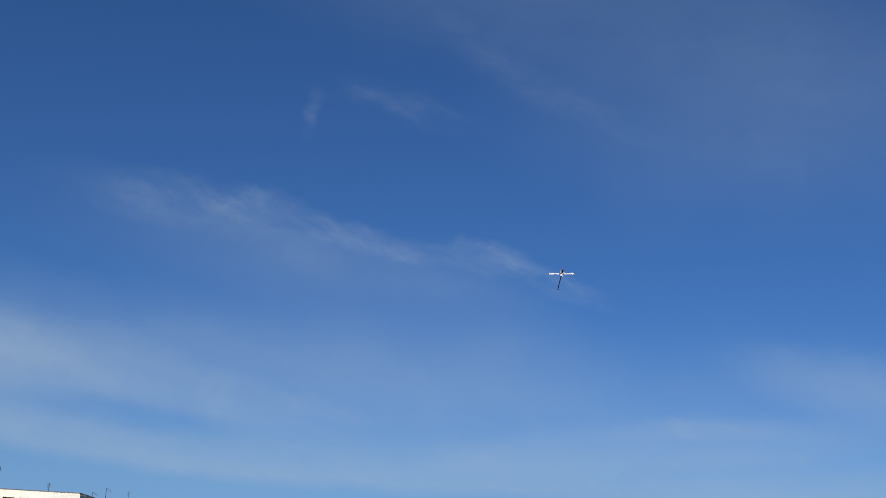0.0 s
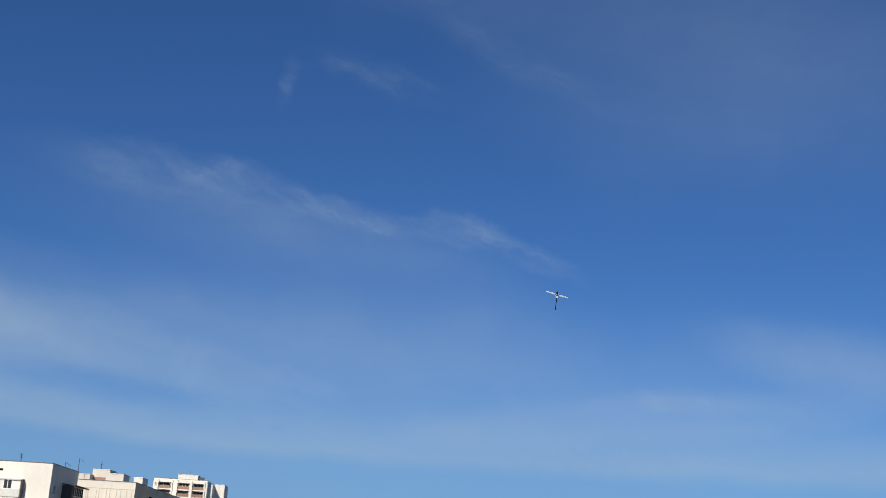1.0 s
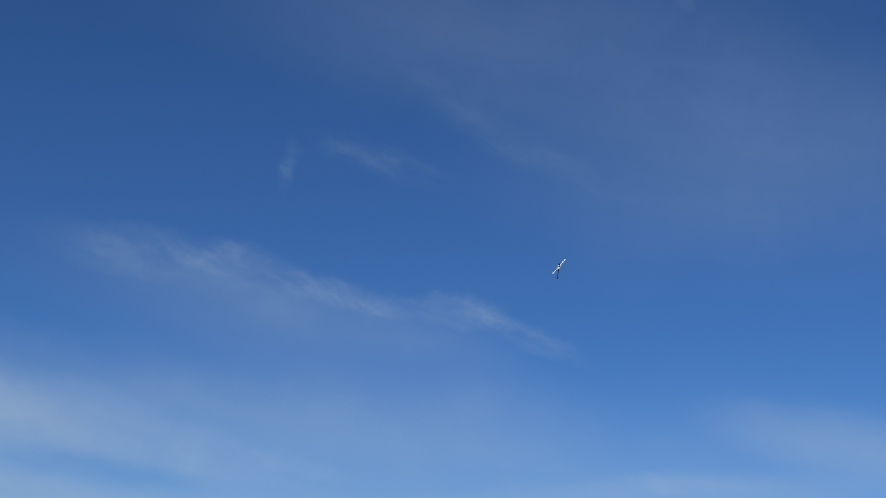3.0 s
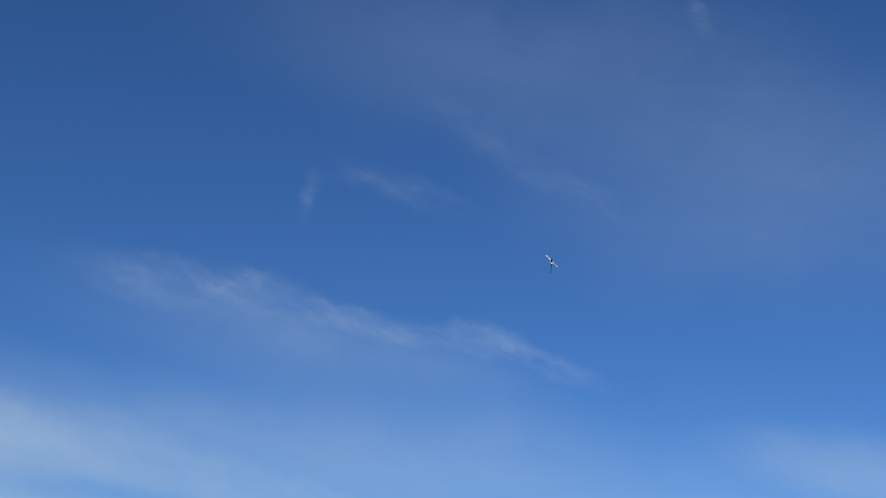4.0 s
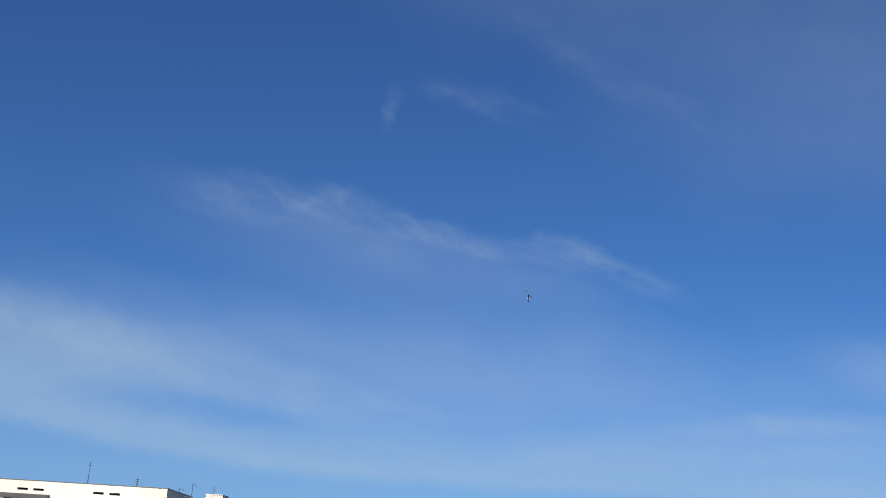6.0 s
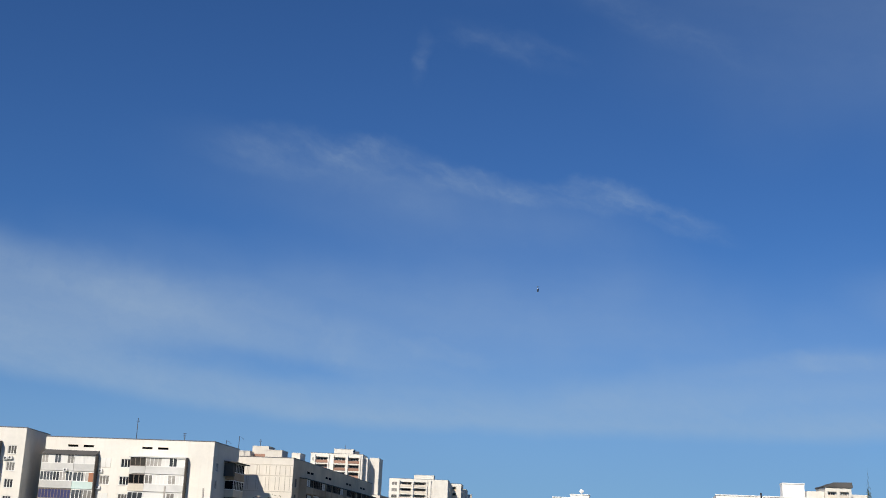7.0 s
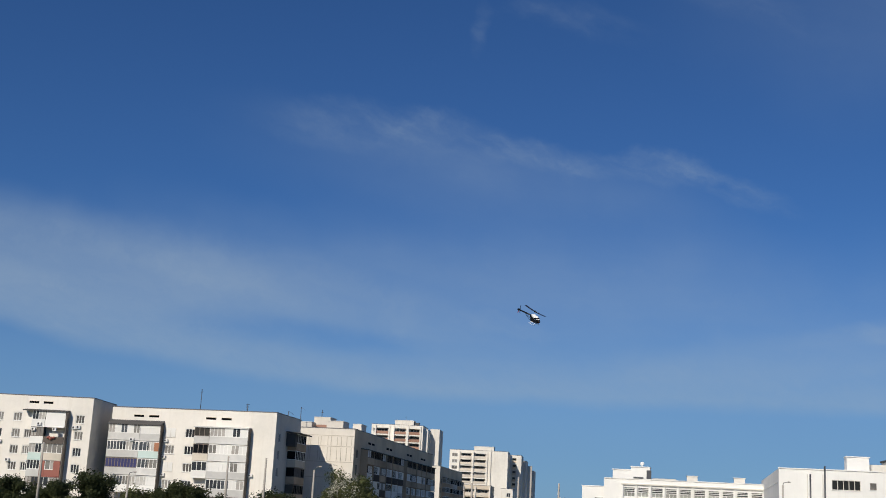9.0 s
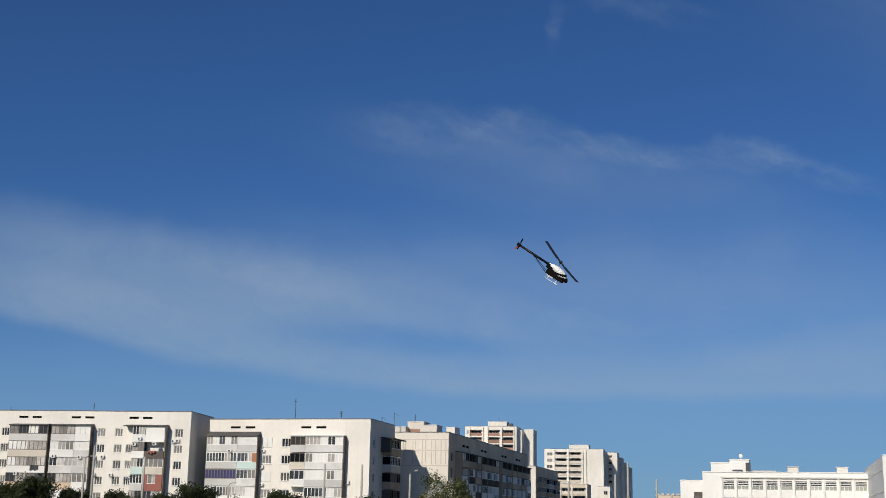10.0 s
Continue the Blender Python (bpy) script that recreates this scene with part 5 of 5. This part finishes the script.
# seconds, place, nose-up angle, turn of the nose towards the right, lean, bank
HELI = (
    (0, 19.68, 71.02, 23.07, 88, 0, 12, 0), (0.1, 20.26, 73.23, 23.72, 86, 0, 12, 0), (0.2, 21.15, 75.34, 24.01, 85, 0, 11, 0),
    (0.3, 21.64, 77.55, 24.49, 84, 0, 11, 0), (0.4, 22.45, 79.74, 24.30, 82, 0, 10, 0), (0.5, 23.17, 81.83, 24.14, 65, 0, 8, 0),
    (0.6, 24.11, 84.00, 24.05, 48, 0, 6, 0), (0.7, 24.09, 82.96, 23.46, 48, 0, 5, 0), (0.8, 23.76, 81.93, 23.37, 55, 0, 5, 0),
    (0.9, 23.59, 80.90, 23.04, 62, 0, 5, 0), (1, 23.74, 79.87, 22.39, 75, 0, 5, 0), (1.1, 24.32, 79.26, 22.55, 80, 0, 8, 0),
    (1.2, 24.58, 78.65, 22.34, 85, 0, 10, 0), (1.3, 24.62, 78.05, 21.96, 85, 0, 14, 0), (1.4, 24.72, 77.45, 21.58, 85, 0, 18, 0),
    (1.5, 24.73, 76.86, 21.50, 85, 0, 22, 0), (1.6, 24.95, 78.26, 23.12, 84, 0, 17, 0), (1.7, 25.30, 79.67, 24.74, 83, 0, 12, 0),
    (1.8, 25.77, 81.06, 26.00, 82, 0, 7, 0), (1.9, 26.32, 82.46, 26.92, 72, 0, 2, 0), (2, 26.64, 83.85, 27.39, 62, 0, 1, 0),
    (2.1, 26.37, 84.26, 27.51, 52, 0, 0, 0), (2.2, 26.05, 84.70, 27.73, 52, 0, -1, 0), (2.3, 25.79, 85.14, 28.22, 52, 0, -2, 0),
    (2.4, 25.65, 85.59, 28.87, 62, 0, -2, 0), (2.5, 25.55, 86.04, 29.47, 72, 0, -1, 0), (2.6, 26.23, 86.97, 30.51, 78, 0, 4, 0),
    (2.7, 26.70, 87.86, 31.64, 85, 0, 9, 0), (3.8, 25.70, 95.96, 38.35, 65, 0, -2, 0), (3.9, 25.97, 97.66, 39.35, 68, 0, 0, 0),
    (4, 26.69, 99.35, 40.28, 72, 0, 3, 0), (4.1, 27.48, 101.05, 40.34, 75, 0, 8, 0), (4.2, 28.41, 102.83, 40.68, 78, 0, 14, 0),
    (4.3, 29.06, 104.51, 41.33, 80, 0, 13, 0), (4.4, 29.06, 106.20, 42.35, 83, 0, 12, 0), (4.5, 28.98, 107.91, 43.23, 85, 0, 6, 0),
    (4.6, 28.19, 107.94, 43.29, 80, 0, -1, 0), (4.7, 27.28, 107.96, 43.03, 75, 0, -1, 0), (4.8, 26.16, 107.97, 41.94, 65, 0, -1, 0),
    (4.9, 25.08, 107.99, 40.93, 55, 0, -1, 0), (5, 24.19, 108.00, 40.02, 53, 0, -1, 0), (5.1, 23.56, 108.01, 39.59, 52, 0, -1, 0),
    (5.2, 22.75, 108.00, 38.94, 50, 0, -1, 0), (6.3, 17.74, 103.97, 26.41, 18, 0, 0, 0), (6.4, 17.27, 102.98, 25.48, 11, 0, 0, 0),
    (6.5, 16.73, 101.98, 25.07, 4, 0, 0, 0), (6.6, 16.35, 100.37, 24.60, 4, 0, 0, 0), (6.7, 16.03, 98.77, 23.99, 3, 0, 0, 0),
    (6.8, 15.60, 97.17, 23.66, 3, 0, 0, 0), (7, 14.48, 93.98, 22.54, 2, 0, 0, 0), (7.2, 13.24, 89.18, 20.95, 1, 0, 0, 0),
    (7.4, 12.29, 84.38, 20.18, 0, 0, 0, 0), (7.6, 11.28, 79.59, 17.74, -1, 0, 0, 0), (7.8, 10.17, 74.79, 16.01, -4, 0, 0, 0),
    (8, 8.98, 69.99, 14.74, -6, 3, 0, 0), (8.1, 8.52, 67.39, 14.33, -9, 5, 0, 0), (8.2, 7.94, 64.79, 14.20, -12, 8, 0, 0),
    (8.3, 7.54, 62.19, 13.74, -14, 10, 0, 0), (8.4, 7.14, 59.59, 13.08, -17, 16, 0, 0), (8.5, 6.71, 56.99, 12.57, -20, 22, 0, 0),
    (8.6, 6.25, 54.19, 11.80, -19, 26, 0, 0), (8.7, 5.91, 51.39, 11.15, -18, 29, 0, -1), (8.8, 5.38, 48.59, 10.48, -16, 32, 0, -3),
    (8.9, 4.90, 45.79, 9.81, -15, 34, 0, -4), (9, 4.38, 42.99, 9.05, -14, 37, 0, -5), (9.1, 3.78, 39.69, 8.10, -12, 38, 0, -5),
    (9.2, 3.17, 36.30, 7.39, -10, 40, 0, -5), (9.3, 2.71, 33.00, 6.77, -8, 41, 1, -6), (9.4, 2.54, 31.20, 6.42, -9, 43, 1, -6),
    (9.5, 2.31, 29.50, 6.16, -10, 44, 1, -6), (9.6, 2.06, 28.50, 6.34, -12, 48, 4, -5), (9.7, 1.89, 27.50, 6.47, -14, 52, 8, -5),
    (9.8, 1.75, 26.50, 6.59, -16, 56, 11, -4), (9.9, 1.48, 26.20, 6.83, -20, 68, 10, -11), (10, 1.21, 26.00, 7.06, -25, 80, 8, -18),
)
ROTOR = (
    (0, -14), (0.1, 57), (0.2, 67), (0.3, 28), (0.4, -12), (0.5, -6), (0.6, 26), (0.7, -2), (0.8, 48), (0.9, 62),
    (1, 10), (1.1, 85), (1.2, 154), (1.3, 84), (1.4, 84), (1.5, 126), (1.6, 134), (1.7, 86), (1.8, 106), (1.9, 190),
    (2, 104), (2.1, 68), (2.2, 104), (2.3, 180), (2.4, 194), (2.5, 178), (2.6, 136), (2.7, 120), (3.8, 208), (3.9, 227),
    (4, 222), (4.1, 204), (4.2, 234), (4.3, 150), (4.4, 90), (4.5, 150), (4.6, 182), (4.7, 190), (4.8, 198), (4.9, 234),
    (5, 188), (5.1, 104), (5.2, 34), (6.3, 80), (6.4, 85), (6.5, 88), (6.6, 86), (6.7, 88), (6.8, 84), (7, 88),
    (7.2, 86), (7.4, 84), (7.6, 50), (7.8, 88), (8, 58), (8.1, -12), (8.2, -30), (8.3, -100), (8.4, -20), (8.5, 33),
    (8.6, -35), (8.7, -50), (8.8, -55), (8.9, -40), (9, -98), (9.1, -60), (9.2, -10), (9.3, -58), (9.4, 20), (9.5, 100),
    (9.6, 120), (9.7, 190), (9.8, 150), (9.9, 200), (10, 230),
)


def flight_pose(x, y, z, up, turn, lean, bank):
    out = math.degrees(math.atan2(x, y))
    rise = math.degrees(math.atan2(z - EYE.z, math.hypot(x, y)))
    return (Matrix.Translation((x, y, z)) @ pose(0, 0, 0, 0, 0, -out) @ pose(0, 0, 0, rise, 0, 0) @ pose(0, 0, 0, 0, lean, 0)
            @ pose(0, 0, 0, 0, 0, turn) @ pose(0, 0, 0, -up, 0, 0) @ pose(0, 0, 0, 0, bank, 0))


def motions():
    walk(heli, [(t, flight_pose(*p)) for t, *p in HELI])
    walk(heli_rotor, [(t, pose(0, 0, 0.215, 0, 0, a)) for t, a in ROTOR])


motions()
